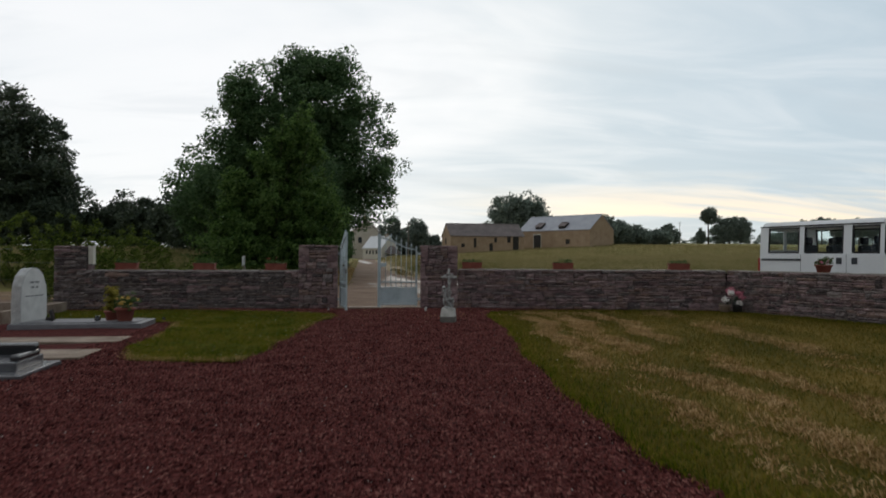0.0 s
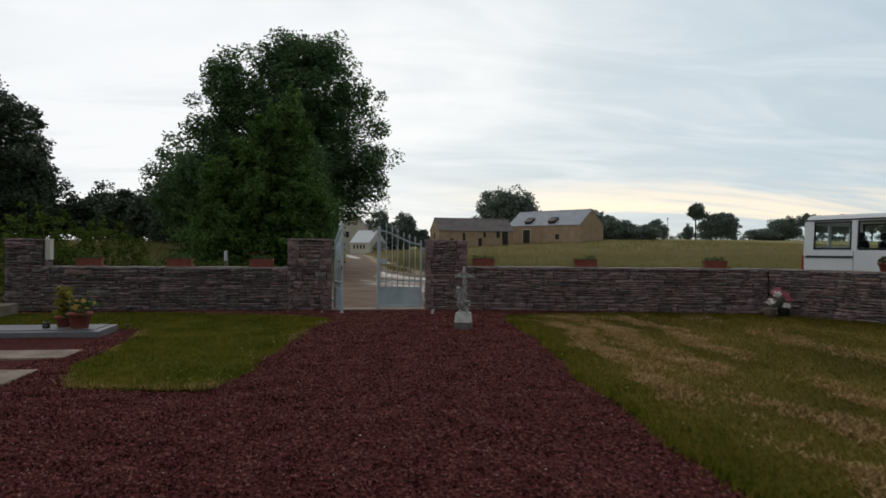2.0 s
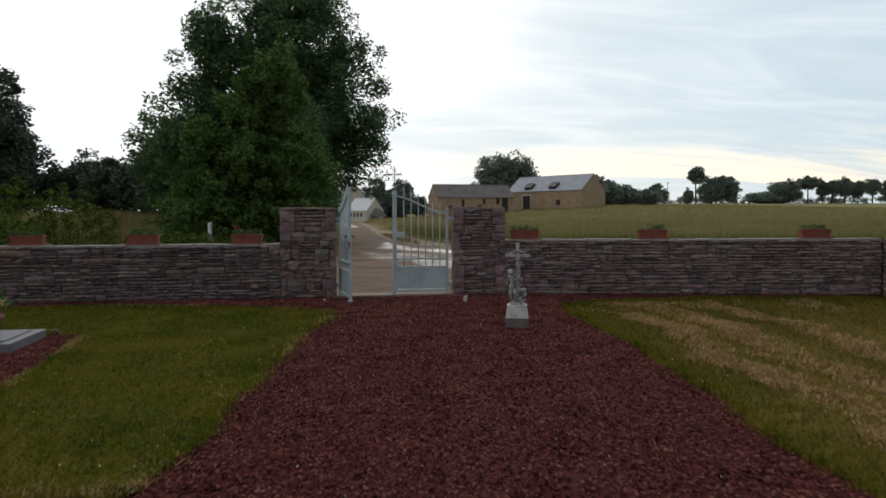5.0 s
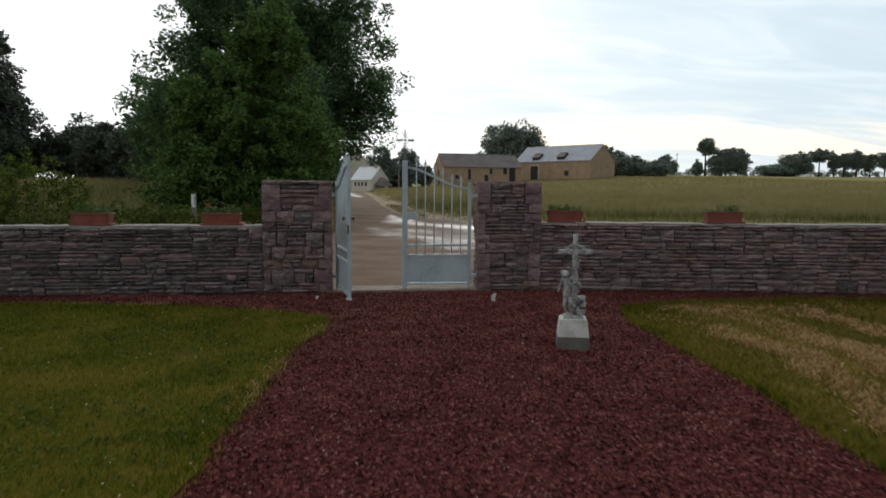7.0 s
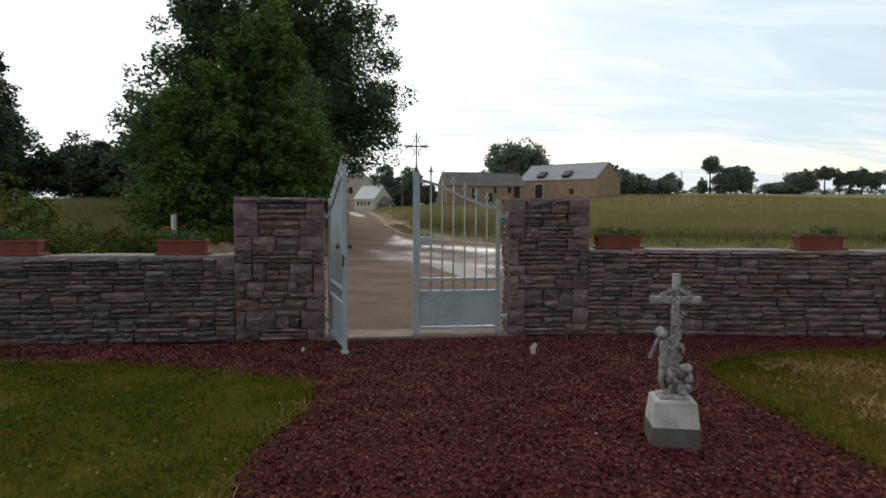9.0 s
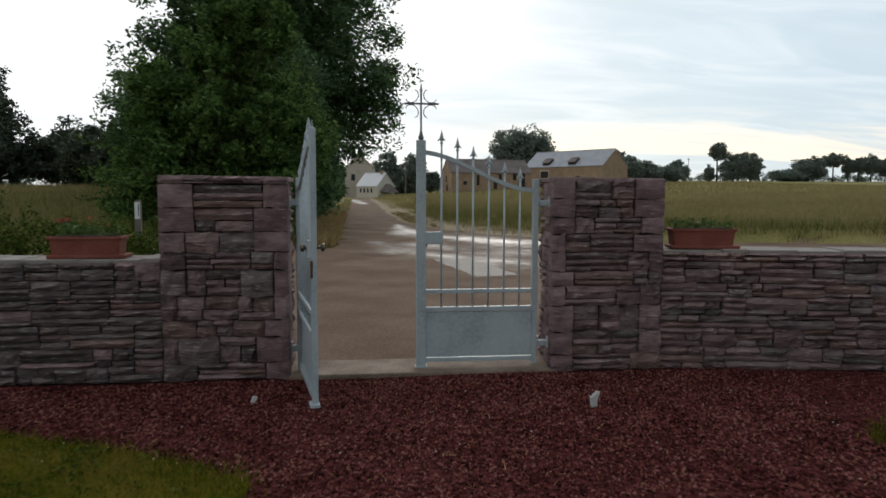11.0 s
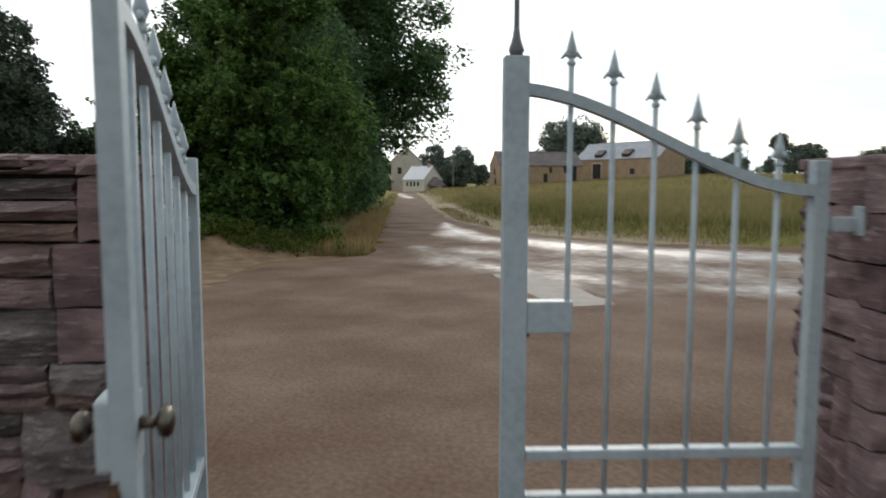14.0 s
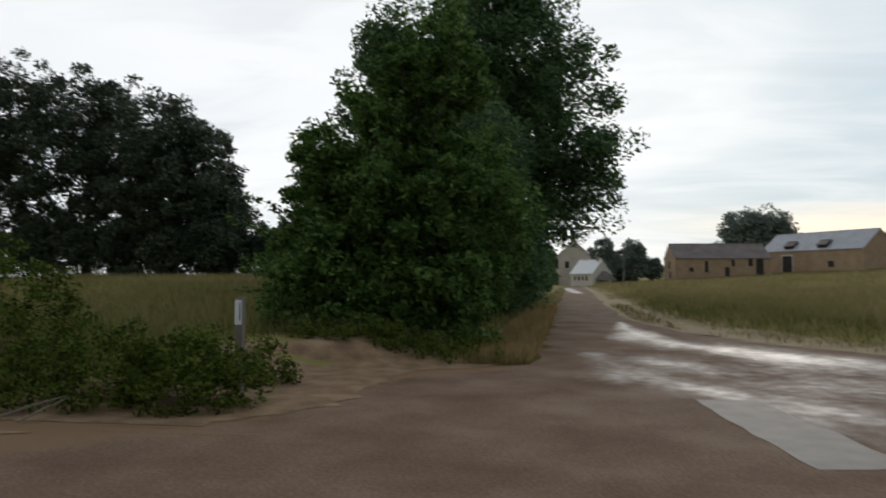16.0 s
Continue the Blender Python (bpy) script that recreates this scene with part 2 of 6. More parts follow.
M = {
    "gravel": material("red_gravel", [(0.017, 0.004, 0.004), (0.065, 0.016, 0.015), (0.129, 0.037, 0.034)], 0.95, 22, 80, 1.0, relief=0.02, spec=0.04, spread=0.24),
    "chip": material("red_chips", [(0.022, 0.005, 0.005), (0.086, 0.022, 0.020), (0.163, 0.048, 0.042), (0.232, 0.099, 0.084)], 0.9, 3, 120, 0.2, island=True, spec=0.06, spread=0.46),
    "pale_chip": material("pale_chips", [(0.25, 0.22, 0.2), (0.5, 0.47, 0.43)], 0.8, 3, 120, 0.2, island=True),
    "lawn": material("green_lawn", [(0.032, 0.033, 0.003), (0.075, 0.070, 0.005), (0.132, 0.099, 0.016)], 0.95, 1.6, 45, 0.7, spec=0.05, spread=0.26),
    "lawn_dry": material("dry_lawn", [(0.044, 0.040, 0.004), (0.092, 0.072, 0.010), (0.176, 0.119, 0.032)], 0.95, 0.75, 40, 0.7, spec=0.05, spread=0.22, stretch=(1, 0.45, 1)),
    "blade": material("grass_blades", [(0.028, 0.053, 0.003), (0.081, 0.107, 0.005), (0.145, 0.139, 0.010), (0.220, 0.158, 0.035)], 0.8, 1.5, 12, 0, island=True, translucent=0.45, spec=0.06, spread=0.42),
    "blade_dry": material("dry_blades", [(0.046, 0.051, 0.004), (0.106, 0.086, 0.009), (0.202, 0.136, 0.032)], 0.8, 0.75, 8, 0, island=True, translucent=0.45, spec=0.1, spread=0.38, stretch=(1, 0.45, 1)),
    "hay": material("tall_field_grass", [(0.12, 0.118, 0.040), (0.235, 0.203, 0.092), (0.35, 0.285, 0.155)], 0.85, 0.25, 4, 0, island=True, translucent=0.5, spec=0.1),
    "field": material("hay_field", [(0.12, 0.12, 0.036), (0.215, 0.19, 0.070), (0.30, 0.25, 0.115)], 0.95, 0.12, 6, 0.8, relief=0.08, spec=0.05),
    "hay_green": material("green_undergrowth_of_the_field", [(0.040, 0.060, 0.010), (0.090, 0.115, 0.022), (0.15, 0.165, 0.045)], 0.85, 0.3, 4, 0, island=True, translucent=0.5, spec=0.1),
    "straw": material("cut_straw", [(0.121, 0.094, 0.044), (0.220, 0.165, 0.088), (0.330, 0.253, 0.143)], 0.9, 1.5, 30, 0.6),
    "road": material("worn_asphalt", [(0.085, 0.048, 0.031), (0.150, 0.099, 0.070), (0.22, 0.158, 0.118)], 0.8, 0.8, 30, 0.5, spec=0.12, spread=0.38),
    "repair": material("pale_asphalt_repair", [(0.11, 0.10, 0.09), (0.17, 0.155, 0.14), (0.22, 0.20, 0.185)], 0.65, 3.0, 60, 0.4, spec=0.25),
    "sand": material("sandy_soil", [(0.106, 0.065, 0.035), (0.207, 0.134, 0.077), (0.317, 0.220, 0.136)], 0.95, 2.6, 40, 0.9, relief=0.04, spread=0.35),
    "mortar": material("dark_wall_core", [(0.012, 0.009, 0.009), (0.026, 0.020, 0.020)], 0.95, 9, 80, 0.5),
    "stone": stone_material("schist_rubble", [(0.125, 0.084, 0.087), (0.185, 0.123, 0.125), (0.232, 0.165, 0.158), (0.202, 0.131, 0.108), (0.159, 0.127, 0.126), (0.254, 0.179, 0.177), (0.215, 0.140, 0.146)], (0.46, 0.40, 0.375)),
    "stone_grey": stone_material("dark_grey_schist", [(0.072, 0.057, 0.058), (0.120, 0.098, 0.096), (0.165, 0.137, 0.132), (0.136, 0.103, 0.092), (0.112, 0.091, 0.090), (0.210, 0.178, 0.170)], (0.48, 0.435, 0.405)),
    "quoin": stone_material("purple_quoin", [(0.140, 0.089, 0.091), (0.181, 0.120, 0.122), (0.216, 0.150, 0.148), (0.159, 0.106, 0.101)], (0.34, 0.265, 0.255), 0.35),
    "coping": material("lime_coping", [(0.150, 0.135, 0.120), (0.240, 0.217, 0.195), (0.315, 0.292, 0.270)], 0.9, 6, 60, 0.6),
    "concrete": material("weathered_concrete", [(0.125, 0.088, 0.064), (0.21, 0.158, 0.118), (0.31, 0.248, 0.195)], 0.85, 3, 70, 0.5, spread=0.3),
    "paint": material("pale_grey_blue_paint", [(0.25, 0.30, 0.32), (0.39, 0.455, 0.48), (0.47, 0.53, 0.55)], 0.45, 3, 40, 0.15, spec=0.4),
    "rust": material("rusted_iron", [(0.06, 0.035, 0.02), (0.13, 0.07, 0.04)], 0.8, 20, 90, 0.4),
    "brass": material("worn_brass", [(0.10, 0.085, 0.065), (0.20, 0.175, 0.14)], 0.38, 15, 80, 0.1, metal=1.0),
    "iron": material("grey_iron", [(0.10, 0.11, 0.12), (0.18, 0.19, 0.20)], 0.5, 15, 80, 0.1),
    "terracotta": material("terracotta", [(0.13, 0.035, 0.025), (0.20, 0.06, 0.042), (0.26, 0.095, 0.07)], 0.8, 5, 60, 0.3),
    "leaf_small": material("planter_leaves", [(0.03, 0.06, 0.012), (0.06, 0.11, 0.025), (0.09, 0.14, 0.04)], 0.6, 5, 20, 0, island=True, translucent=0.3),
    "petal_red": material("red_petals", [(0.35, 0.03, 0.03), (0.55, 0.10, 0.07)], 0.6, 5, 20, 0, island=True),
    "petal_pink": material("pink_petals", [(0.45, 0.08, 0.14), (0.65, 0.28, 0.34)], 0.6, 5, 20, 0, island=True),
    "petal_yellow": material("yellow_petals", [(0.45, 0.26, 0.05), (0.65, 0.48, 0.14)], 0.6, 5, 20, 0, island=True),
    "daisy": material("yellowish_white_petals", [(0.42, 0.36, 0.16), (0.66, 0.62, 0.48)], 0.7, 5, 20, 0, island=True),
    "petal_white": material("white_petals", [(0.7, 0.66, 0.64), (0.88, 0.86, 0.83)], 0.6, 5, 20, 0, island=True),
    "granite_white": material("white_granite", [(0.42, 0.42, 0.41), (0.58, 0.57, 0.55), (0.68, 0.67, 0.65)], 0.55, 6, 120, 0.15),
    "granite_rough": material("rough_hewn_granite", [(0.22, 0.22, 0.22), (0.42, 0.42, 0.41), (0.6, 0.6, 0.58)], 0.9, 9, 60, 0.9, relief=0.02),
    "granite_grey": material("grey_granite", [(0.095, 0.095, 0.105), (0.14, 0.14, 0.15), (0.19, 0.19, 0.20)], 0.4, 8, 160, 0.05, spec=0.5),
    "granite_dark": material("dark_polished_granite", [(0.05, 0.05, 0.056), (0.085, 0.085, 0.092), (0.12, 0.12, 0.128)], 0.22, 8, 160, 0.03, spec=0.5),
    "granite_black": material("black_granite", [(0.012, 0.012, 0.013), (0.03, 0.03, 0.032)], 0.15, 8, 160, 0, spec=0.6),
    "engraving": material("engraved_letters", [(0.15, 0.15, 0.15), (0.2, 0.2, 0.2)], 0.8, 8, 100, 0),
    "plaster": material("weathered_statue_plaster", [(0.11, 0.11, 0.105), (0.30, 0.30, 0.29), (0.52, 0.52, 0.50)], 0.85, 20, 110, 0.6, spread=0.34),
    "pedestal": material("whitewashed_pedestal", [(0.26, 0.26, 0.22), (0.50, 0.50, 0.46), (0.64, 0.64, 0.60)], 0.85, 9, 90, 0.5, spread=0.4),
    "pedestal_low": material("bare_mossy_concrete", [(0.09, 0.085, 0.075), (0.16, 0.15, 0.135)], 0.9, 9, 80, 0.5),
    "white_paint": material("white_van_paint", [(0.62, 0.64, 0.65), (0.72, 0.73, 0.74)], 0.35, 1.2, 20, 0.02, spec=0.5),
    "rubber": material("black_rubber", [(0.012, 0.012, 0.013), (0.025, 0.025, 0.026)], 0.6, 10, 60, 0.1),
    "plastic_grey": material("grey_plastic", [(0.022, 0.025, 0.03), (0.05, 0.055, 0.062)], 0.55, 10, 60, 0.1),
    "seat_cloth": material("dark_seat_cloth", [(0.02, 0.025, 0.032), (0.045, 0.05, 0.06)], 0.95, 10, 90, 0.2),
    "red_lens": material("red_lamp_lens", [(0.25, 0.02, 0.015), (0.35, 0.04, 0.03)], 0.25, 10, 60, 0),
    "glass": glass("clear_glass"),
    "bark": material("tree_bark", [(0.025, 0.02, 0.015), (0.055, 0.044, 0.034), (0.09, 0.075, 0.06)], 0.95, 3, 25, 0.9, stretch=(1, 1, 0.3), relief=0.03),
    "leaf_ash": material("ash_leaves", [(0.037, 0.076, 0.029), (0.075, 0.134, 0.053), (0.115, 0.187, 0.082)], 0.6, 0.7, 5, 0, island=True, translucent=0.4, spread=0.36, spec=0.2),
    "leaf_bush": material("bush_leaves", [(0.030, 0.067, 0.014), (0.075, 0.139, 0.030), (0.144, 0.232, 0.062)], 0.6, 1.6, 5, 0, island=True, translucent=0.45, spread=0.34, spec=0.2),
    "leaf_dark": material("oak_leaves", [(0.030, 0.046, 0.028), (0.054, 0.076, 0.047), (0.084, 0.11, 0.068)], 0.6, 0.2, 4, 0, island=True, translucent=0.18),
    # Aerial haze is painted into this leaf colour, paler and greyer than the oaks.
    "leaf_hazed": material("haze_tinted_leaves", [(0.115, 0.145, 0.125), (0.175, 0.215, 0.18), (0.24, 0.285, 0.235)], 0.8, 0.2, 4, 0, island=True, translucent=0.25, spec=0.1),
    "blade_straw": material("bleached_mown_straw", [(0.19, 0.115, 0.042), (0.36, 0.225, 0.100), (0.54, 0.37, 0.20)], 0.85, 2.0, 10, 0, island=True, translucent=0.3, spec=0.08, spread=0.45),
    "leaf_conifer": material("yellowish_conifer", [(0.14, 0.13, 0.02), (0.26, 0.23, 0.045), (0.40, 0.33, 0.08)], 0.7, 5, 20, 0, island=True, translucent=0.3, spec=0.1),
    "leaf_weed": material("scrub_leaves", [(0.030, 0.050, 0.008), (0.078, 0.116, 0.018), (0.15, 0.185, 0.040)], 0.7, 1.8, 8, 0, island=True, translucent=0.5, spread=0.36, spec=0.08),
    "barn_wall": material("ochre_rubble_wall", [(0.24, 0.165, 0.105), (0.33, 0.235, 0.155), (0.42, 0.31, 0.215)], 0.95, 0.7, 3.5, 0.7, relief=0.06),
    "slate_pale": material("pale_slate_roof", [(0.24, 0.25, 0.28), (0.32, 0.33, 0.36), (0.40, 0.41, 0.44)], 0.6, 0.6, 5, 0.3, relief=0.03),
    "slate_dark": material("old_brown_slate_roof", [(0.085, 0.070, 0.068), (0.145, 0.120, 0.114), (0.21, 0.175, 0.165)], 0.8, 0.5, 5, 0.4, relief=0.03),
    "render_wall": material("cream_rendered_wall", [(0.34, 0.30, 0.25), (0.44, 0.40, 0.34), (0.52, 0.48, 0.42)], 0.9, 0.6, 5, 0.15),
    "render_white": material("whitewashed_wall", [(0.50, 0.46, 0.39), (0.6, 0.56, 0.49)], 0.9, 0.6, 5, 0.15),
    "roof_light": material("light_metal_roof", [(0.55, 0.56, 0.57), (0.68, 0.69, 0.70)], 0.5, 0.6, 5, 0.1),
    # Dark timber of doors and dormers; also stands in for shade inside openings.
    "dark_opening": material("dark_timber_and_shade", [(0.02, 0.018, 0.016), (0.045, 0.04, 0.035)], 0.8, 2, 20, 0.3),
    "window_dark": material("dark_window_pane", [(0.02, 0.024, 0.028), (0.04, 0.045, 0.05)], 0.1, 2, 20, 0, spec=0.5),
    "wood_grey": material("weathered_wood", [(0.10, 0.085, 0.07), (0.19, 0.165, 0.14), (0.27, 0.24, 0.21)], 0.9, 4, 50, 0.5, stretch=(4, 4, 0.5)),
    "enamel": material("white_enamel", [(0.62, 0.63, 0.62), (0.72, 0.73, 0.72)], 0.4, 4, 50, 0.05),
    "green_ink": material("faded_green_print", [(0.10, 0.20, 0.17), (0.16, 0.27, 0.23)], 0.6, 4, 50, 0),
    "cream_box": material("cream_painted_box", [(0.50, 0.47, 0.40), (0.6, 0.57, 0.5)], 0.6, 5, 50, 0.1),
    "paper": material("white_scrap", [(0.5, 0.5, 0.48), (0.65, 0.65, 0.62)], 0.8, 20, 80, 0.2),
}


def damp_sheen_road():
    """Worn asphalt that turns smooth where the mesh is marked wet, and pale there to paint in sky sheen."""
    m = M["road"]
    nt = m.node_tree
    N, L = nt.nodes.new, nt.links.new
    b = nt.nodes["Principled BSDF"]
    at = N("ShaderNodeAttribute")
    at.attribute_name = "damp_sheen"
    geo = N("ShaderNodeNewGeometry")
    total = at.outputs["Fac"]
    for scale, amount, stretch in ((0.7, 1.5, (1, 0.6, 1)), (4.0, 0.8, (1, 1, 1))):
        mp, n, mul = N("ShaderNodeMapping"), N("ShaderNodeTexNoise"), N("ShaderNodeMath")
        mp.inputs["Scale"].default_value = stretch
        L(geo.outputs["Position"], mp.inputs[0])
        L(mp.outputs[0], n.inputs["Vector"])
        n.inputs["Scale"].default_value, n.inputs["Detail"].default_value = scale, 5
        mul.operation = "MULTIPLY_ADD"
        L(n.outputs[0], mul.inputs[0])
        mul.inputs[1].default_value = amount
        L(total, mul.inputs[2])
        total = mul.outputs[0]
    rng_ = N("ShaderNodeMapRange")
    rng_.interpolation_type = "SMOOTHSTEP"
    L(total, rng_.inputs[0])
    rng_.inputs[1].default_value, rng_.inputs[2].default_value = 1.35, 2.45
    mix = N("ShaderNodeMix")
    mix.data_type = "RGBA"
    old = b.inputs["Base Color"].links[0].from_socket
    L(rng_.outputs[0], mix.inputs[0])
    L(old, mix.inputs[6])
    # Pale tone paints the sky's reflection on wet asphalt into the base colour.
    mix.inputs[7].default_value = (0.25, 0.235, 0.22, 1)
    soil, keep = N("ShaderNodeAttribute"), N("ShaderNodeMix")
    soil.attribute_name = "soil"
    over, spill = N("ShaderNodeMath"), N("ShaderNodeMapRange")
    over.operation = "ADD"
    L(soil.outputs["Fac"], over.inputs[0])
    L(n.outputs[0], over.inputs[1])
    spill.interpolation_type = "SMOOTHSTEP"
    L(over.outputs[0], spill.inputs[0])
    spill.inputs[1].default_value, spill.inputs[2].default_value = 0.72, 1.2
    keep.data_type = "RGBA"
    L(spill.outputs[0], keep.inputs[0])
    L(mix.outputs[2], keep.inputs[6])
    keep.inputs[7].default_value = (0.185, 0.118, 0.070, 1)
    L(keep.outputs[2], b.inputs["Base Color"])
    for name, lo, hi in (("Roughness", 0.88, 0.36), ("Specular IOR Level", 0.08, 0.5)):
        r = N("ShaderNodeMapRange")
        L(rng_.outputs[0], r.inputs[0])
        r.inputs[3].default_value, r.inputs[4].default_value = lo, hi
        L(r.outputs[0], b.inputs[name])


damp_sheen_road()


# ---- mesh helpers ----
def shade(me, smooth):
    me.polygons.foreach_set("use_smooth", [smooth] * len(me.polygons))


def part(name, bm, mat, parent=None, label="", smooth=False, at=None):
    """Links a bmesh as one mesh object, under a thing or a part."""
    me = bpy.data.meshes.new(name)
    bmesh.ops.recalc_face_normals(bm, faces=bm.faces)
    bm.to_mesh(me)
    bm.free()
    me.materials.append(M[mat])
    shade(me, smooth)
    ob = new(name, me)
    if parent:
        ob.parent = parent
    if at is not None:
        ob.matrix_basis = at
    if label:
        tagged(ob, label)
    return ob


def arrays(name, verts, faces, mat, parent=None, smooth=False):
    """Links numpy vertices (n, 3) and faces (m, 3 or 4) as one mesh object."""
    me = bpy.data.meshes.new(name)
    k = faces.shape[1]
    me.vertices.add(len(verts))
    me.vertices.foreach_set("co", np.ascontiguousarray(verts, dtype=np.float32).ravel())
    me.loops.add(faces.size)
    me.loops.foreach_set("vertex_index", np.ascontiguousarray(faces, dtype=np.int32).ravel())
    me.polygons.add(len(faces))
    me.polygons.foreach_set("loop_start", np.arange(0, faces.size, k, dtype=np.int32))
    me.update(calc_edges=True)
    me.materials.append(M[mat])
    shade(me, smooth)
    ob = new(name, me)
    if parent:
        ob.parent = parent
    return ob


def thing(name, m, label, category, group="", kind=""):
    ob = new(name)
    ob.empty_display_size = 0.1
    ob.matrix_basis = m
    return tagged(ob, label, category, group, kind)


def box(bm, c, s, bevel=0.0, turn=None):
    r = bmesh.ops.create_cube(bm, size=1.0)
    vs = r["verts"]
    bmesh.ops.scale(bm, vec=s, verts=vs)
    if bevel:
        es = list({e for v in vs for e in v.link_edges})
        out = bmesh.ops.bevel(bm, geom=es, offset=bevel, segments=2, affect="EDGES", profile=0.6)
        vs = list({v for f in out["faces"] for v in f.verts} | {v for v in vs if v.is_valid})
    if turn is not None:
        bmesh.ops.transform(bm, matrix=turn, verts=vs)
    bmesh.ops.translate(bm, vec=c, verts=vs)
    return vs


def tube(bm, pts, radii, n=8, cap=True):
    """A swept round tube along points, with a radius at each."""
    pts = [Vector(p) for p in pts]
    if isinstance(radii, (int, float)):
        radii = [radii] * len(pts)
    rings, side = [], None
    for i, p in enumerate(pts):
        d = (pts[min(i + 1, len(pts) - 1)] - pts[max(i - 1, 0)]).normalized()
        ref = side if side is not None else (Vector((0, 0, 1)) if abs(d.z) < 0.9 else Vector((1, 0, 0)))
        a = (ref - d * ref.dot(d)).normalized()
        side = a
        b = d.cross(a)
        rings.append([bm.verts.new(p + radii[i] * (math.cos(2 * math.pi * k / n) * a + math.sin(2 * math.pi * k / n) * b)) for k in range(n)])
    for r0, r1 in zip(rings, rings[1:]):
        for k in range(n):
            bm.faces.new((r0[k], r0[(k + 1) % n], r1[(k + 1) % n], r1[k]))
    if cap:
        bm.faces.new(rings[0][::-1])
        bm.faces.new(rings[-1])


def lathe(bm, profile, c=(0, 0, 0), n=14):
    """A turned shape from (radius, height) pairs."""
    tube(bm, [(c[0], c[1], c[2] + z + 1e-4 * i) for i, (r, z) in enumerate(profile)], [max(r, 1e-3) for r, z in profile], n)


def ball(bm, c, s, sub=2, turn=None):
    r = bmesh.ops.create_icosphere(bm, subdivisions=sub, radius=1.0)
    bmesh.ops.scale(bm, vec=s, verts=r["verts"])
    if turn is not None:
        bmesh.ops.transform(bm, matrix=turn, verts=r["verts"])
    bmesh.ops.translate(bm, vec=c, verts=r["verts"])
    return r["verts"]


def prism(bm, outline, y0, y1):
    """An outline of (x, z) drawn out from y0 to y1."""
    a = [bm.verts.new((x, y0, z)) for x, z in outline]
    b = [bm.verts.new((x, y1, z)) for x, z in outline]
    bm.faces.new(a)
    bm.faces.new(b[::-1])
    for i in range(len(a)):
        j = (i + 1) % len(a)
        bm.faces.new((a[j], a[i], b[i], b[j]))


def smooth01(v):
    v = np.clip(v, 0, 1)
    return v * v * (3 - 2 * v)



# ---- the lie of the land ----
ROAD_Y = np.array([0.46, 6.2, 6.7, 7.8, 11.4, 12.0, 12.6, 14.0, 14.9, 17.5, 20.5, 26.0, 40.0, 70.0, 100.0, 126.0])
ROAD_L = np.array([-16.0, -13.0, -4.6, -3.7, -3.5, -2.4, -1.35, -1.3, -1.3, -1.35, -1.4, -1.5, -1.7, -2.1, -2.6, -3.2])
ROAD_R = np.array([34.0, 32.0, 31.0, 30.0, 24.0, 20.0, 16.0, 9.6, 6.2, 4.1, 2.6, 1.45, 1.1, 0.9, 0.5, 0.2])


def road_span(y):
    return np.interp(y, ROAD_Y, ROAD_L), np.interp(y, ROAD_Y, ROAD_R)


def land(x, y):
    """Height of the ground: level by the wall, rising gently to the farms and to the woods."""
    x, y = np.asarray(x, float), np.asarray(y, float)
    k = np.clip((y - 12) / 128, 0, 2.6)
    right = 0.55 + np.clip((x - 8) * 0.06, 0, 2.9)
    z = k * right
    z = z + smooth01((-x - 5) / 14) * 1.2 * smooth01((y - 12) / 46)
    a, b = road_span(y)
    off = np.maximum(a - x, x - b)
    bank = 0.40 * smooth01((off - 0.9) / 2.6) * smooth01((y - 6.5) / 6) * (1 - 0.8 * smooth01((140 - y) / -60))
    return z + bank


def land1(x, y):
    return float(land(x, y))


def sheet(name, xs, ys, zfun, mat, smooth=True):
    X, Y = np.meshgrid(xs, ys)
    V = np.stack([X, Y, zfun(X, Y)], -1).reshape(-1, 3)
    w = len(xs)
    i = (np.arange(len(ys) - 1)[:, None] * w + np.arange(w - 1)[None]).ravel()
    return arrays(name, V, np.stack([i, i + 1, i + w + 1, i + w], 1), mat, smooth=smooth)


xs = np.r_[-1500, -700, -350, -200, -120, np.arange(-80, -24, 4), np.arange(-24, 24, 0.6), np.arange(24, 80, 3), np.arange(80, 330, 15), 500, 900, 1500]
ys = np.r_[-1500, -500, -150, -60, -30, np.arange(-20, 40, 0.6), np.arange(40, 150, 3), np.arange(150, 330, 12), 500, 1000, 1800]
ground = tagged(sheet("ground", xs, ys, lambda x, y: land(x, y) - 0.03, "field"), "rough ground with tall hay fields running to the horizon", "ground", kind="structure")


def strip(name, rows, cols, mat, lift, jitter=0.0, seed=1, zfun=land):
    """A sheet between left and right edges given row by row as (y, left, right), laid on the land."""
    rng = np.random.default_rng(seed)
    y = np.array([r[0] for r in rows], float)
    a = np.array([r[1] for r in rows], float) + rng.normal(0, jitter, len(rows))
    b = np.array([r[2] for r in rows], float) + rng.normal(0, jitter, len(rows))
    t = np.linspace(0, 1, cols)
    X = a[:, None] + (b - a)[:, None] * t[None]
    Y = np.repeat(y[:, None], cols, 1)
    V = np.stack([X, Y, zfun(X, Y) + lift], -1).reshape(-1, 3)
    i = (np.arange(len(y) - 1)[:, None] * cols + np.arange(cols - 1)[None]).ravel()
    return arrays(name, V, np.stack([i, i + 1, i + cols + 1, i + cols], 1), mat, smooth=True)


ry = np.unique(np.r_[np.arange(0.46, 30, 0.22), np.arange(30, 126, 2), 126])
ra, rb = road_span(ry)
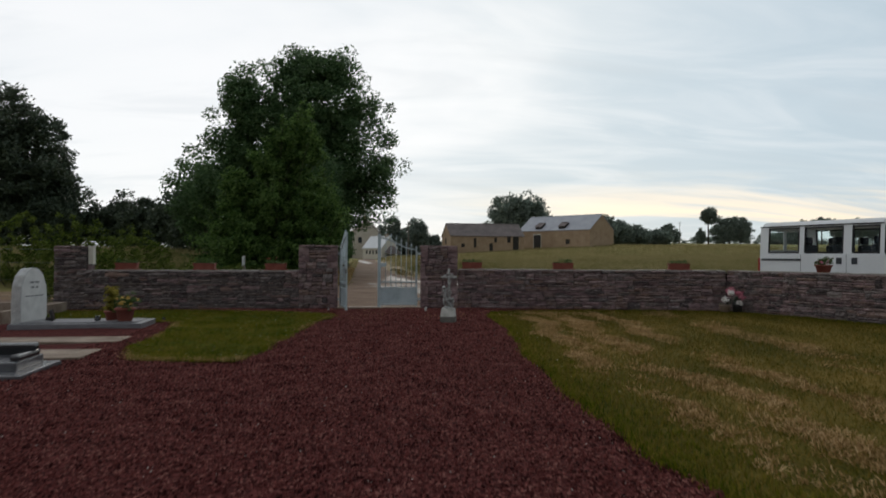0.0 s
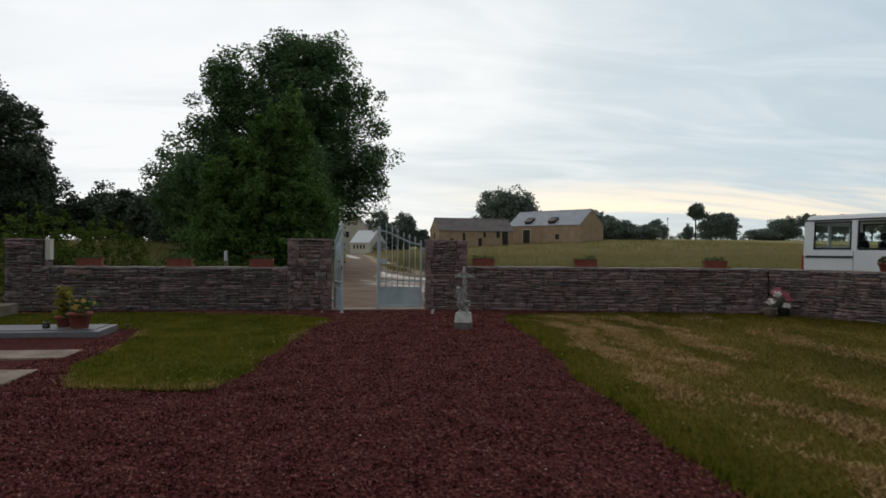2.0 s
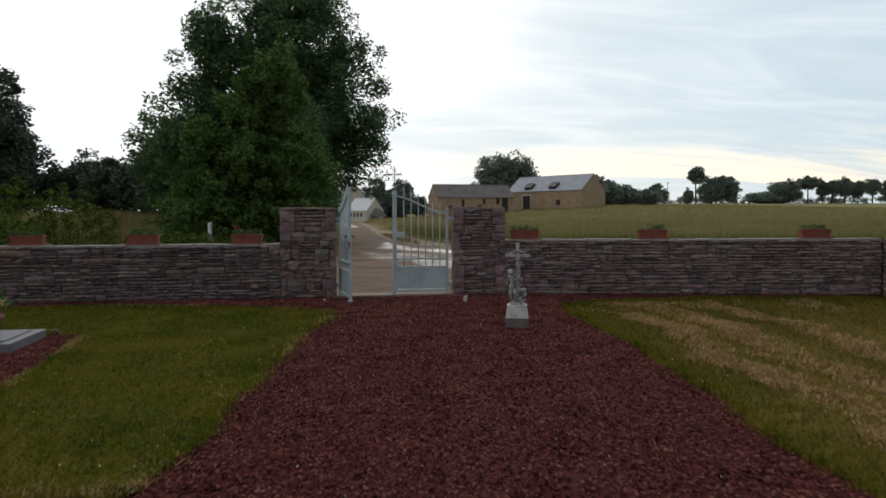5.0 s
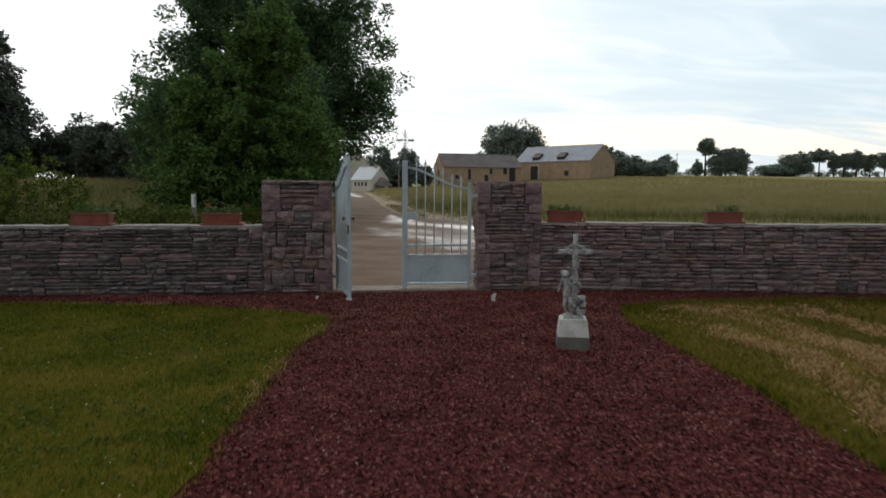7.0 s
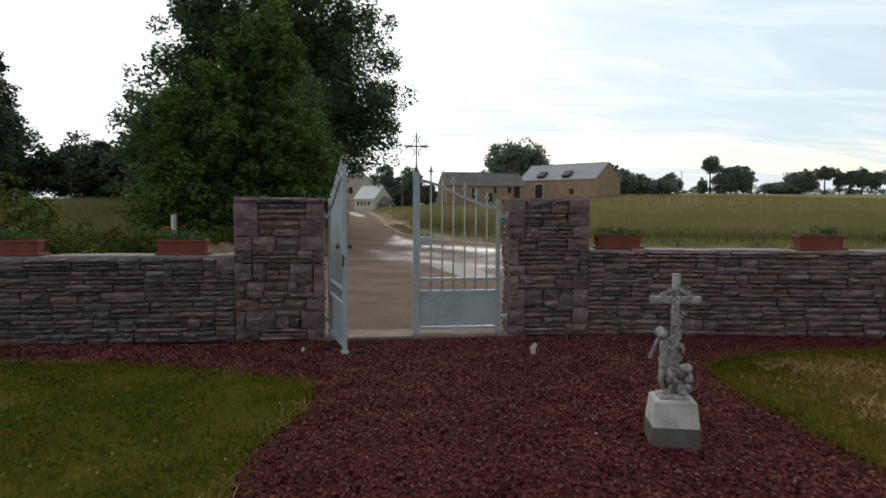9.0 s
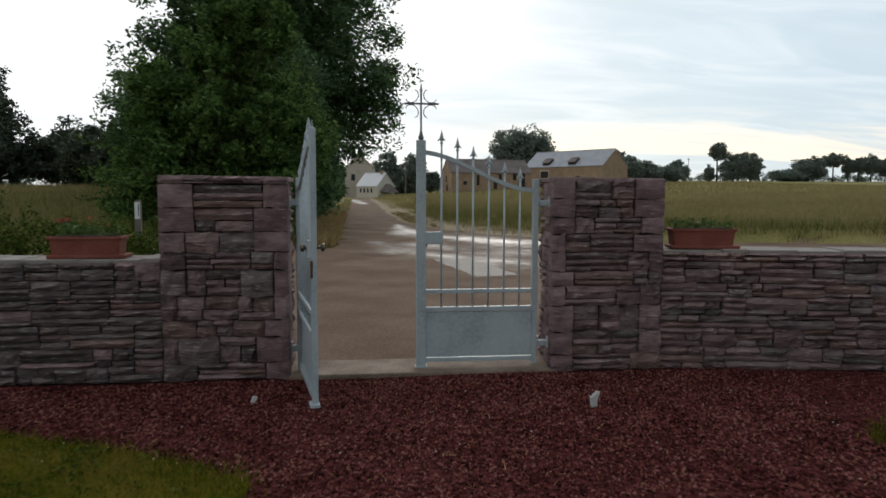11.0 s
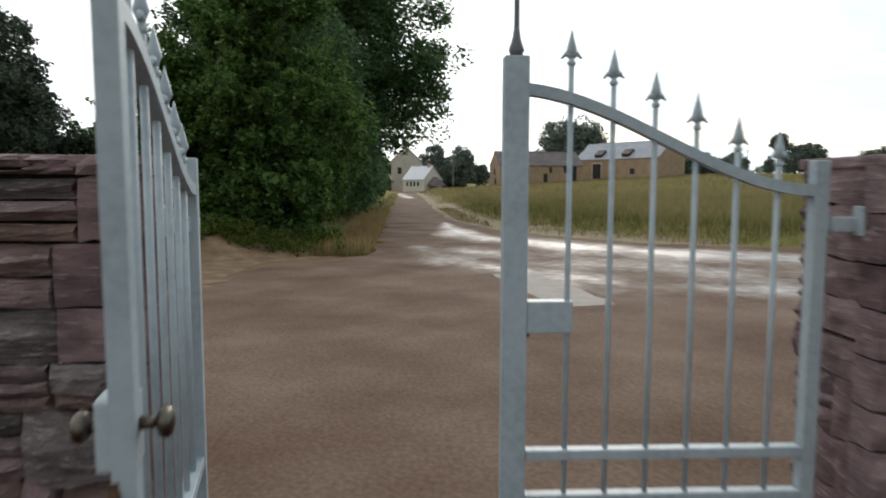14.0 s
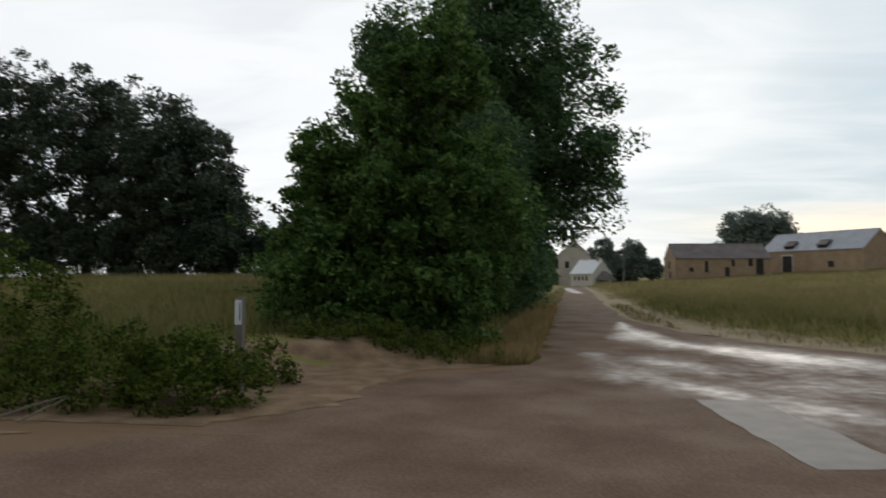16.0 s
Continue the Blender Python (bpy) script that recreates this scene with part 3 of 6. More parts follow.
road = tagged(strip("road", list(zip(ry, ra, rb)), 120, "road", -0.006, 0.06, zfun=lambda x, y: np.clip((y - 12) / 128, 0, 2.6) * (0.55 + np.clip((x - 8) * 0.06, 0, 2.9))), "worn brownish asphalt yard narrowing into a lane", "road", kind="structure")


def blob(name, outline, mat, z, label, category, seed=3, step=0.25, rough=0.10):
    """A flat patch with an uneven outline, laid at height z."""
    pts = []
    rng = np.random.default_rng(seed)
    n = len(outline)
    for i in range(n):
        a, b = np.array(outline[i]), np.array(outline[(i + 1) % n])
        k = max(1, int(np.linalg.norm(b - a) / step))
        for j in range(k):
            pts.append(a + (b - a) * j / k + rng.normal(0, rough, 2))
    bm = bmesh.new()
    vs = [bm.verts.new((p[0], p[1], z if not callable(z) else z(p[0], p[1]))) for p in pts]
    f = bm.faces.new(vs)
    if f.normal.z < 0:
        f.normal_flip()
    bmesh.ops.triangulate(bm, faces=[f])
    ob = part(name, bm, mat)
    return tagged(ob, label, category, kind="structure")


def road_z(x, y):
    return max(0.0, (y - 12) / 128) * (0.55 + min(max((x - 8) * 0.06, 0), 2.9))


blob("asphalt_repair", [(1.0, 9.4), (1.75, 9.55), (2.28, 6.5), (1.42, 6.25)], "repair", -0.002, "pale smooth rectangular repair in the asphalt", "road", 6, 0.3, 0.03)


def near_line(x, y, line):
    """How deep points lie inside a band given as (x, y, half width): 1 on its middle, 0 at its edge."""
    best = np.full(x.shape, -9.0)
    for (x0, y0, w0), (x1, y1, w1) in zip(line, line[1:]):
        dx, dy = x1 - x0, y1 - y0
        t = np.clip(((x - x0) * dx + (y - y0) * dy) / (dx * dx + dy * dy), 0, 1)
        d = np.hypot(x - x0 - t * dx, y - y0 - t * dy)
        best = np.maximum(best, 1 - d / (w0 + t * (w1 - w0)))
    return np.clip(best, 0, 1)


co = np.empty(len(road.data.vertices) * 3, np.float32)
road.data.vertices.foreach_get("co", co)
co = co.reshape(-1, 3)
X_, Y_ = co[:, 0], co[:, 1]
# Wet bands of the road: smoother, and carrying the painted sky sheen.
damp_sheen = 1.0 * near_line(X_, Y_, [(0.95, 25.0, 0.2), (1.0, 21.5, 0.6), (1.3, 18.4, 1.2), (2.4, 16.3, 1.6), (3.5, 14.6, 1.8), (5.2, 12.8, 1.9), (8.5, 10.9, 1.6), (15, 9.6, 1.6), (31, 7.6, 1.4)]) ** 0.55
damp_sheen = np.maximum(damp_sheen, 0.80 * near_line(X_, Y_, [(-0.2, 14.6, 0.6), (0.5, 11.6, 1.4), (1.8, 9.4, 1.5), (3.4, 8.0, 1.5), (7, 6.8, 1.3), (12, 6.2, 1.2)]) ** 0.8)
damp_sheen = np.maximum(damp_sheen, 1.1 * near_line(X_, Y_, [(-0.6, 70, 0.7), (-1.8, 88, 1.3), (-2.8, 106, 1.2)]) ** 0.5)
damp_sheen = np.maximum(damp_sheen, 0.60 * near_line(X_, Y_, [(0.8, 13.5, 2.0), (4.5, 9, 3.4), (14, 6.8, 3.4), (26, 6, 3)]) ** 0.6)
soil_edge = np.interp(Y_, [0.4, 4.6, 5.4, 6.3, 6.9, 7.4, 8.5, 9.3, 10.7, 11.3, 11.8, 13.5, 20], [-20, -7.2, -5.4, -4.7, -4.2, -3.9, -3.75, -3.5, -3.2, -2.5, -1.8, -1.35, -1.3])
soil = np.clip(0.55 - (X_ - soil_edge) / 1.3, 0, 1) * np.interp(Y_, [13, 16], [1, 0.35])
at_ = road.data.attributes.new("damp_sheen", "FLOAT", "POINT")
at_.data.foreach_set("value", damp_sheen.astype(np.float32))
at_ = road.data.attributes.new("soil", "FLOAT", "POINT")
at_.data.foreach_set("value", soil.astype(np.float32))
sand_rows = []
for y_ in np.arange(5.3, 13.3, 0.2):
    a_ = float(road_span(y_)[0])
    right_ = min(a_ + 0.25, -2.0 - max(0.0, 7.4 - y_) * 1.3) if y_ > 6.2 else -7.0 + (y_ - 5.3) * 1.6
    sand_rows.append((y_, -14.5 if y_ < 7.4 else right_ - 3.6, right_))
tagged(strip("sandy_patch", sand_rows, 30, "sand", 0.0, 0.10, 8), "bare sandy soil between asphalt and scrub", "ground", kind="structure")


def verge(name, ys_, side, w0, w1, mat, label, lift=0.0, seed=9):
    rows = []
    for y in ys_:
        a, b = road_span(y)
        rows.append((y, a - w1, a + 0.1) if side < 0 else (y, b - 0.1, b + w1))
    ob = strip(name, rows, 8, mat, lift, 0.12, seed)
    return tagged(ob, label, "verge", kind="structure")


verge("verge", np.r_[np.arange(13.2, 40, 0.5), np.arange(40, 110, 3)], 1, 0, 1.7, "straw", "strip of cut straw-coloured grass along the lane")
verge("verge", np.r_[np.arange(12.6, 40, 0.5), np.arange(40, 110, 3)], -1, 0, 1.0, "lawn_dry", "mown yellowing verge at the foot of the hedge", seed=10)

# the burial ground: gravel, lawns, threshold
WALL_R = [(1.95, 0.0), (8.48, -1.08)]          # inner face of the front wall beyond the gate pillar
SIDE_R = [(8.48, -1.08), (14.5, -18.3)]        # inner face of the side wall


def side_x(y):
    return 8.48 + (y + 1.08) * (14.5 - 8.48) / (-18.3 + 1.08)


rows = [(y, -14.0, min(max(side_x(y) + 0.05, 8.5), 16)) for y in np.arange(-30, -1.0, 0.4)]
rows += [(y, -14.0, 1.95 + y / -1.08 * 6.53 + 0.05) for y in (-1.0, -0.8, -0.6, -0.4, -0.2, 0.0)] + [(0.02, -14.0, 1.95)]


def gravel_z(x, y):
    return 0.006 * np.sin(x * 3.1 + 1.3 * np.sin(y * 1.7)) + 0.005 * np.sin(y * 4.3 + x)


gravel = tagged(strip("gravel_path", rows, 70, "gravel", -0.004, 0, zfun=gravel_z), "dark red crushed gravel covering the burial ground", "gravel", kind="structure")


def inside(poly, x, y):
    """Which of the points lie in the polygon."""
    hit = np.zeros(len(x), bool)
    for (x0, y0), (x1, y1) in zip(poly, poly[1:] + poly[:1]):
        if y0 == y1:
            continue
        cross = ((y0 > y) != (y1 > y)) & (x < (x1 - x0) * (y - y0) / (y1 - y0) + x0)
        hit ^= cross
    return hit


def rounded(outline, seed, step=0.12, wander=0.035):
    """A closed smooth line through the corners, wandering a little."""
    p = np.array(outline, float)
    n = len(p)
    out = []
    for i in range(n):
        a, b, c, d = p[i - 1], p[i], p[(i + 1) % n], p[(i + 2) % n]
        k = max(2, int(np.linalg.norm(c - b) / step))
        for t in np.arange(k) / k:
            side = (1 - t) * (c - a) / np.linalg.norm(c - a) - t * (d - b) / np.linalg.norm(d - b)
            out.append(b + (c - b) * t + 0.35 * t * (1 - t) * side * np.linalg.norm(c - b))
    q = np.array(out)
    rng = np.random.default_rng(seed)
    noise = rng.normal(0, 1, q.shape)
    soft = sum(np.roll(noise, k, 0) for k in range(-3, 4)) / 7 ** 0.5
    return [tuple(v) for v in q + soft * wander]


LAWN_L = rounded([(-1.08, -1.85), (-1.35, -4.2), (-1.58, -6.4), (-1.85, -8.35), (-3.2, -8.15), (-3.55, -6.9), (-3.62, -4.9), (-3.95, -3.4), (-6.9, -3.05), (-7.4, -1.0), (-4.3, -0.75), (-2.5, -1.15)], 11)
LAWN_R = rounded([(2.5, -1.7), (2.2, -5.5), (1.92, -7.8), (1.75, -10.2), (1.7, -12.4), (1.8, -14), (1.75, -20), (14.6, -20), (13.9, -17.2), (9.0, -3.0), (8.2, -1.7), (5.0, -1.2), (3.9, -1.25)], 12)
blob("lawn", LAWN_L, "lawn", 0.008, "green short-mown lawn beside the gravel", "lawn", 11, 9, 0.012)
blob("lawn", LAWN_R, "lawn_dry", 0.008, "half-dried yellow lawn beside the gravel", "lawn", 12, 9, 0.012)


def scatter_in(poly, n, rng):
    px, py = np.array(poly).T
    x, y = rng.uniform(px.min(), px.max(), n), rng.uniform(py.min(), py.max(), n)
    ok = inside(poly, x, y)
    return x[ok], y[ok]


def blades(name, x, y, z, h, w, mat, label, lean=0.35, seed=1):
    """Grass blades, one bent triangle pair each."""
    rng = np.random.default_rng(seed)
    n = len(x)
    a, b = rng.uniform(0, 2 * np.pi, n), rng.uniform(0, 2 * np.pi, n)
    l = h * np.abs(rng.normal(0, lean, n))
    dx, dy = np.cos(a) * w, np.sin(a) * w
    base = np.stack([x, y, z], 1)
    mid = base + np.stack([np.cos(b) * l * 0.35, np.sin(b) * l * 0.35, h * 0.6], 1)
    tip = base + np.stack([np.cos(b) * l, np.sin(b) * l, h], 1)
    s = np.stack([dx, dy, 0 * dx], 1)
    V = np.stack([base - s, base + s, mid + s * 0.7, tip, mid - s * 0.7], 1).reshape(-1, 3)
    i = np.arange(n) * 5
    F = np.stack([i, i + 1, i + 2, i + 4], 1)
    T = np.stack([i + 4, i + 2, i + 3, i + 3], 1)
    ob = arrays3(name, V, [F, T[:, :3]], mat)
    return tagged(ob, label, "grass", kind="stuff")


def arrays3(name, verts, groups, mat, parent=None):
    """As arrays(), for faces of several sizes."""
    me = bpy.data.meshes.new(name)
    me.vertices.add(len(verts))
    me.vertices.foreach_set("co", np.ascontiguousarray(verts, dtype=np.float32).ravel())
    loops = np.concatenate([g.ravel() for g in groups]).astype(np.int32)
    sizes = np.concatenate([np.full(len(g), g.shape[1]) for g in groups])
    me.loops.add(len(loops))
    me.loops.foreach_set("vertex_index", loops)
    me.polygons.add(len(sizes))
    me.polygons.foreach_set("loop_start", np.r_[0, np.cumsum(sizes)[:-1]].astype(np.int32))
    me.update(calc_edges=True)
    me.materials.append(M[mat])
    ob = new(name, me)
    if parent:
        ob.parent = parent
    return ob


rng = np.random.default_rng(21)
x, y = scatter_in(LAWN_L, 190000, rng)
blades("lawn_grass", x, y, np.full(len(x), 0.015), rng.uniform(0.012, 0.040, len(x)), rng.uniform(0.0018, 0.0038, len(x)), "blade", "short green lawn grass with ragged edges", 1.0, 2)
def bleached(x, y):
    """How much of the lawn is bleached straw at a place: streaks along the gravel edge and the far end, broken up."""
    edge = np.interp(y, [-15, -10.2, -7.8, -5.5, -1.7], [1.75, 1.75, 1.92, 2.2, 2.5])
    off = x - edge + 0.12 * np.sin(y * 1.9) + 0.07 * np.sin(y * 5.3 + 1)
    band = np.exp(-((off - 0.72) / 0.20) ** 4) + 0.85 * np.exp(-((off - 1.42) / 0.24) ** 4) + 0.7 * np.exp(-((off - 2.35) / 0.2) ** 4) + 0.35 * np.exp(-((off - 3.9) / 0.3) ** 4)
    band = band * np.interp(y, [-14, -11.5, -2], [0.45, 1, 1]) + 0.7 * np.exp(-((y + 1.95) / 0.3) ** 2) * (x < 5.5)
    patchy = 0.50 + 0.30 * np.sin(y * 0.8 + 1.5 * np.sin(x * 1.1)) + 0.35 * np.sin(y * 2.1 + x * 0.7 + 2 * np.sin(x * 2.3)) + 0.3 * np.sin(x * 15 + 3 * np.sin(y * 8)) * np.sin(y * 6 + x)
    return np.clip(band * patchy, 0, 1)


x, y = scatter_in(LAWN_R, 380000, rng)
low_ = y > -16
x, y = x[low_], y[low_]
keep = rng.uniform(size=len(x)) < np.clip(1.1 - 0.05 * (x - 2), 0.3, 1) * (1 - 0.85 * bleached(x, y))
x, y = x[keep], y[keep]
blades("lawn_grass", x, y, np.full(len(x), 0.015), rng.uniform(0.015, 0.05, len(x)), rng.uniform(0.0022, 0.004, len(x)), "blade_dry", "thin yellowing lawn grass", 1.0, 3)


# bleached streaks left by the mower, running along the gravel edge
x, y = scatter_in([(2.6, -1.6), (2.45, -5.5), (2.2, -8), (2.1, -15), (8.5, -15), (8, -6), (7.2, -1.6)], 420000, rng)
ok = rng.uniform(size=len(x)) < bleached(x, y)
x, y = x[ok], y[ok]
blades("mown_straw", x, y, np.full(len(x), 0.016), rng.uniform(0.015, 0.045, len(x)), rng.uniform(0.004, 0.009, len(x)), "blade_straw", "bleached streaks of mown straw on the lawn", 1.3, 6)


def ragged(poly, n, rng, inward, first=-16.0):
    """Points along the edge of a lawn, thinning out inwards, where the grass grows longer and greener."""
    out = []
    for (x0, y0), (x1, y1) in zip(poly, poly[1:] + poly[:1]):
        if min(y0, y1) < first:
            continue
        L_ = math.hypot(x1 - x0, y1 - y0)
        k = int(rng.poisson(n * L_))
        t = rng.uniform(0, 1, k)
        nx, ny = -(y1 - y0) / L_, (x1 - x0) / L_
        d = np.where(rng.uniform(size=k) < 0.35, rng.normal(0, 0.04, k), np.abs(rng.normal(0, inward, k)))
        out.append(np.stack([x0 + (x1 - x0) * t + nx * d, y0 + (y1 - y0) * t + ny * d], 1))
    p = np.concatenate(out)
    return p[:, 0], p[:, 1]


def signed_area(poly):
    return sum(a[0] * b[1] - b[0] * a[1] for a, b in zip(poly, poly[1:] + poly[:1])) / 2


for outline_, inward, n_, seed_ in ((LAWN_L, 0.15, 420, 4), (LAWN_R, 0.34, 1500, 5)):
    x, y = ragged(outline_ if signed_area(outline_) > 0 else outline_[::-1], n_, rng, inward)
    blades("lawn_grass", x, y, np.full(len(x), 0.0), rng.uniform(0.02, 0.07, len(x)), rng.uniform(0.002, 0.004, len(x)), "blade", "longer green grass along the lawn edge", 0.8, seed_)


def chips(name, x, y, size, mat, label, seed):
    """Crushed stones: uneven octahedra lying on the ground."""
    rng = np.random.default_rng(seed)
    n = len(x)
    P = np.array([(1, 0, 0), (0, 1, 0), (-1, 0, 0), (0, -1, 0), (0, 0, 0.8), (0, 0, -0.8)])
    V = P[None] * rng.uniform(0.55, 1.2, (n, 6, 1)) * size[:, None, None]
    a = rng.uniform(0, 2 * np.pi, n)
    c, s = np.cos(a)[:, None], np.sin(a)[:, None]
    tilt = rng.normal(0, 0.5, (n, 1))
    X, Y, Z = V[..., 0], V[..., 1], V[..., 2]
    Y, Z = Y * np.cos(tilt) - Z * np.sin(tilt), Y * np.sin(tilt) + Z * np.cos(tilt)
    V = np.stack([X * c - Y * s + x[:, None], X * s + Y * c + y[:, None], Z + (gravel_z(x, y) + size * 0.3)[:, None]], -1).reshape(-1, 3)
    F = np.array([(0, 1, 4), (1, 2, 4), (2, 3, 4), (3, 0, 4), (1, 0, 5), (2, 1, 5), (3, 2, 5), (0, 3, 5)])
    ob = arrays(name, V, (F[None] + 6 * np.arange(n)[:, None, None]).reshape(-1, 3), mat)
    return tagged(ob, label, "gravel", kind="stuff")


def gravel_points(n, x0, x1, y0, y1, rng):
    x, y = rng.uniform(x0, x1, n), rng.uniform(y0, y1, n)
    ok = ~inside(LAWN_L, x, y) & ~inside(LAWN_R, x, y)
    return x[ok], y[ok]


x, y = gravel_points(230000, -4.2, 2.6, -15.6, -0.05, rng)
chips("gravel_stones", x, y, 0.005 + 0.012 * rng.uniform(0, 1, len(x)) ** 2.2, "chip", "loose dark red crushed stones", 31)
x, y = gravel_points(26000, -9, 9, -2.0, -0.05, rng)
chips("gravel_stones", x, y, rng.uniform(0.004, 0.012, len(x)), "chip", "loose dark red stones along the wall", 32)
x, y = gravel_points(1100, -4.2, 2.6, -15.6, -0.1, rng)
chips("pale_stones", x, y, rng.uniform(0.004, 0.010, len(x)), "pale_chip", "few pale stones among the red gravel", 33)

x, y = ragged(LAWN_L[::-1] if signed_area(LAWN_L) < 0 else LAWN_L, 260, rng, 0.05)
patchy = np.sin(y * 3.7 + 2 * np.sin(x * 2.1)) + np.sin(y * 1.3 + 0.7)
ok = rng.uniform(size=len(x)) < np.clip(0.25 + 0.45 * patchy, 0.03, 1)
x, y = x[ok], y[ok]
blades("straw_litter", x, y, np.full(len(x), 0.012), rng.uniform(0.02, 0.06, len(x)), rng.uniform(0.002, 0.004, len(x)), "blade_straw", "dry straw wisps along the lawn edge", 1.6, 37)
x, y = gravel_points(2600, -2.6, 3.4, -3.0, -0.1, rng)
blades("straw_litter", x, y, np.full(len(x), 0.006), rng.uniform(0.004, 0.02, len(x)), rng.uniform(0.0015, 0.003, len(x)), "blade_straw", "dry straw bits blown over the gravel", 3.0, 36)
x, y = scatter_in(LAWN_L, 420, rng)
x2, y2 = scatter_in([(2.4, -2), (2.1, -6), (1.85, -11), (3.0, -11), (3.4, -6), (3.6, -2)], 90, rng)
flecks = chips("daisies", np.r_[x, x2], np.r_[y, y2], rng.uniform(0.003, 0.008, len(x) + len(x2)), "daisy", "tiny white daisies scattered in the lawns", 34)
flecks.location.z = 0.045
tagged(flecks, "", "flowers")

bm = bmesh.new()
box(bm, (-0.01, 0.215, -0.04), (2.16, 0.47, 0.13), 0.012)
tagged(part("threshold", bm, "concrete"), "worn pale concrete threshold under the gate", "threshold", kind="structure")


# ---- dry-laid stone walls ----
def unit_stone(seed, hewn=1.0):
    """A rough block a unit wide, deep and high; the face towards -y is hewn uneven."""
    rng = random.Random(seed)
    us, vs = (-0.5, -0.27, 0.02, 0.28, 0.5), (-0.5, 0.04, 0.5)
    nu, nv = len(us) - 1, len(vs) - 1
    V, F, idx = [], [], {}
    for j, v in enumerate(vs):
        for i, u in enumerate(us):
            edge = i in (0, nu) or j in (0, nv)
            corner = i in (0, nu) and j in (0, nv)
            d = -0.5 + hewn * (rng.uniform(0.14, 0.34) if corner else rng.uniform(0.04, 0.22) if edge else rng.uniform(-0.22, 0.08))
            idx[i, j] = len(V)
            V.append((u + (rng.uniform(-0.03, 0.03) if not corner else 0), d, v + rng.uniform(-0.09, 0.05) * (1 if not corner else 0.5)))
    for j in range(nv):
        for i in range(nu):
            F.append((idx[i, j], idx[i + 1, j], idx[i + 1, j + 1], idx[i, j + 1]))
    ring = [(i, 0) for i in range(nu + 1)] + [(nu, 1)] + [(i, nv) for i in range(nu, -1, -1)] + [(0, 1)]
    back = []
    for i, j in ring:
        back.append(len(V))
        V.append((us[i], 0.5, vs[j]))
    for k in range(len(ring)):
        n = (k + 1) % len(ring)
        F.append((idx[ring[n]], idx[ring[k]], back[k], back[n]))
    me = bpy.data.meshes.new("stone")
    me.from_pydata(V, [], F)
    return me


STONES = [unit_stone(100 + k) for k in range(16)]
GREYS = [unit_stone(300 + k) for k in range(14)]
for me in GREYS:
    me.materials.append(M["stone_grey"])
QUOINS = [unit_stone(200 + k, 0.4) for k in range(6)]
for me in STONES:
    me.materials.append(M["stone"])
for me in QUOINS:
    me.materials.append(M["quoin"])


def courses(length, height, rng, quoin=(False, False), solid=0.15, thin=0.5, tall=(0.07, 0.19)):
    """Cuts a wall face into uneven courses of blocks: rows of (u, z, width, height, is_quoin)."""
    out, z = [], 0.0
    while z < height - 0.015:
        h = rng.uniform(*tall)
        if height - z - h < 0.05:
            h = height - z
        u = 0.0
        ends = [0.0, length]
        if quoin[0]:
            w = rng.choice((0.12, 0.26, 0.19))
            out.append((0.0, z, w, h, True))
            u = w
        if quoin[1]:
            w = rng.choice((0.12, 0.26, 0.19))
            out.append((length - w, z, w, h, True))
            ends[1] = length - w
        while u < ends[1] - 0.01:
            w = rng.uniform(0.13, 0.56)
            if ends[1] - u - w < 0.11:
                w = ends[1] - u
            if rng.random() < solid and w < 0.34:
                out.append((u, z, w, h, False))
            else:
                n = 2 if h < 0.12 or rng.random() > thin else 3
                cuts = sorted(rng.uniform(0.3, 0.7) if n == 2 else (k + rng.uniform(0.8, 1.2)) / 3 for k in range(n - 1))
                cuts = [0] + cuts + [1]
                for c0, c1 in zip(cuts, cuts[1:]):
                    if rng.random() < 0.45 and w > 0.24:
                        s = rng.uniform(0.35, 0.65)
                        out += [(u, z + c0 * h, w * s, (c1 - c0) * h, False), (u + w * s, z + c0 * h, w * (1 - s), (c1 - c0) * h, False)]
                    else:
                        out.append((u, z + c0 * h, w, (c1 - c0) * h, False))
            u += w
        z += h
    return out


FACES = []                    # faces to be laid with stones at the end of the file


def wall_core(name, p, q, thick, height, label, inset=0.01, z0=-0.05):
    """A wall from p to q along its inner face, with its thickness behind it. Local x runs along it, y into it."""
    d = Vector((q[0] - p[0], q[1] - p[1], 0))
    L_ = d.length
    m = Matrix.Translation((p[0], p[1], 0)) @ Matrix.Rotation(math.atan2(d.y, d.x), 4, "Z")
    bm = bmesh.new()
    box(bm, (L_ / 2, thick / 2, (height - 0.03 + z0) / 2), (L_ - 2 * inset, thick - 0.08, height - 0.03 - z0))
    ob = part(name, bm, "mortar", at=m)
    tagged(ob, label, "wall", kind="structure")
    return ob, L_


def coping(wall, L_, thick, height, seed, a=0.0):
    """Uneven bedding of lime and flat stones along the top of a wall."""
    rng = random.Random(seed)
    bm = bmesh.new()
    u = a
    while u < L_ - 0.02:
        w = min(rng.uniform(0.18, 0.5), L_ - u)
        box(bm, (u + w / 2, thick / 2 + rng.uniform(-0.008, 0.012), height - 0.012 + rng.uniform(-0.008, 0.007)), (w - 0.008, thick - 0.03, 0.035), 0.008)
        u += w
    part("coping", bm, "coping", wall, "pale lime-bedded top of flat stones")


wl, n_l = wall_core("wall_left", (-7.70, 0.0), (-1.99, 0.0), 0.42, 0.93, "low dry-laid wall of grey schist rubble")
coping(wl, n_l, 0.42, 0.93, 1)
FACES.append((wl, n_l, 0.915, 301, (False, False), None))
wr, n_r = wall_core("wall_right", WALL_R[0], WALL_R[1], 0.42, 0.98, "low dry-laid wall of grey and purple schist rubble")
coping(wr, n_r, 0.42, 0.98, 2)
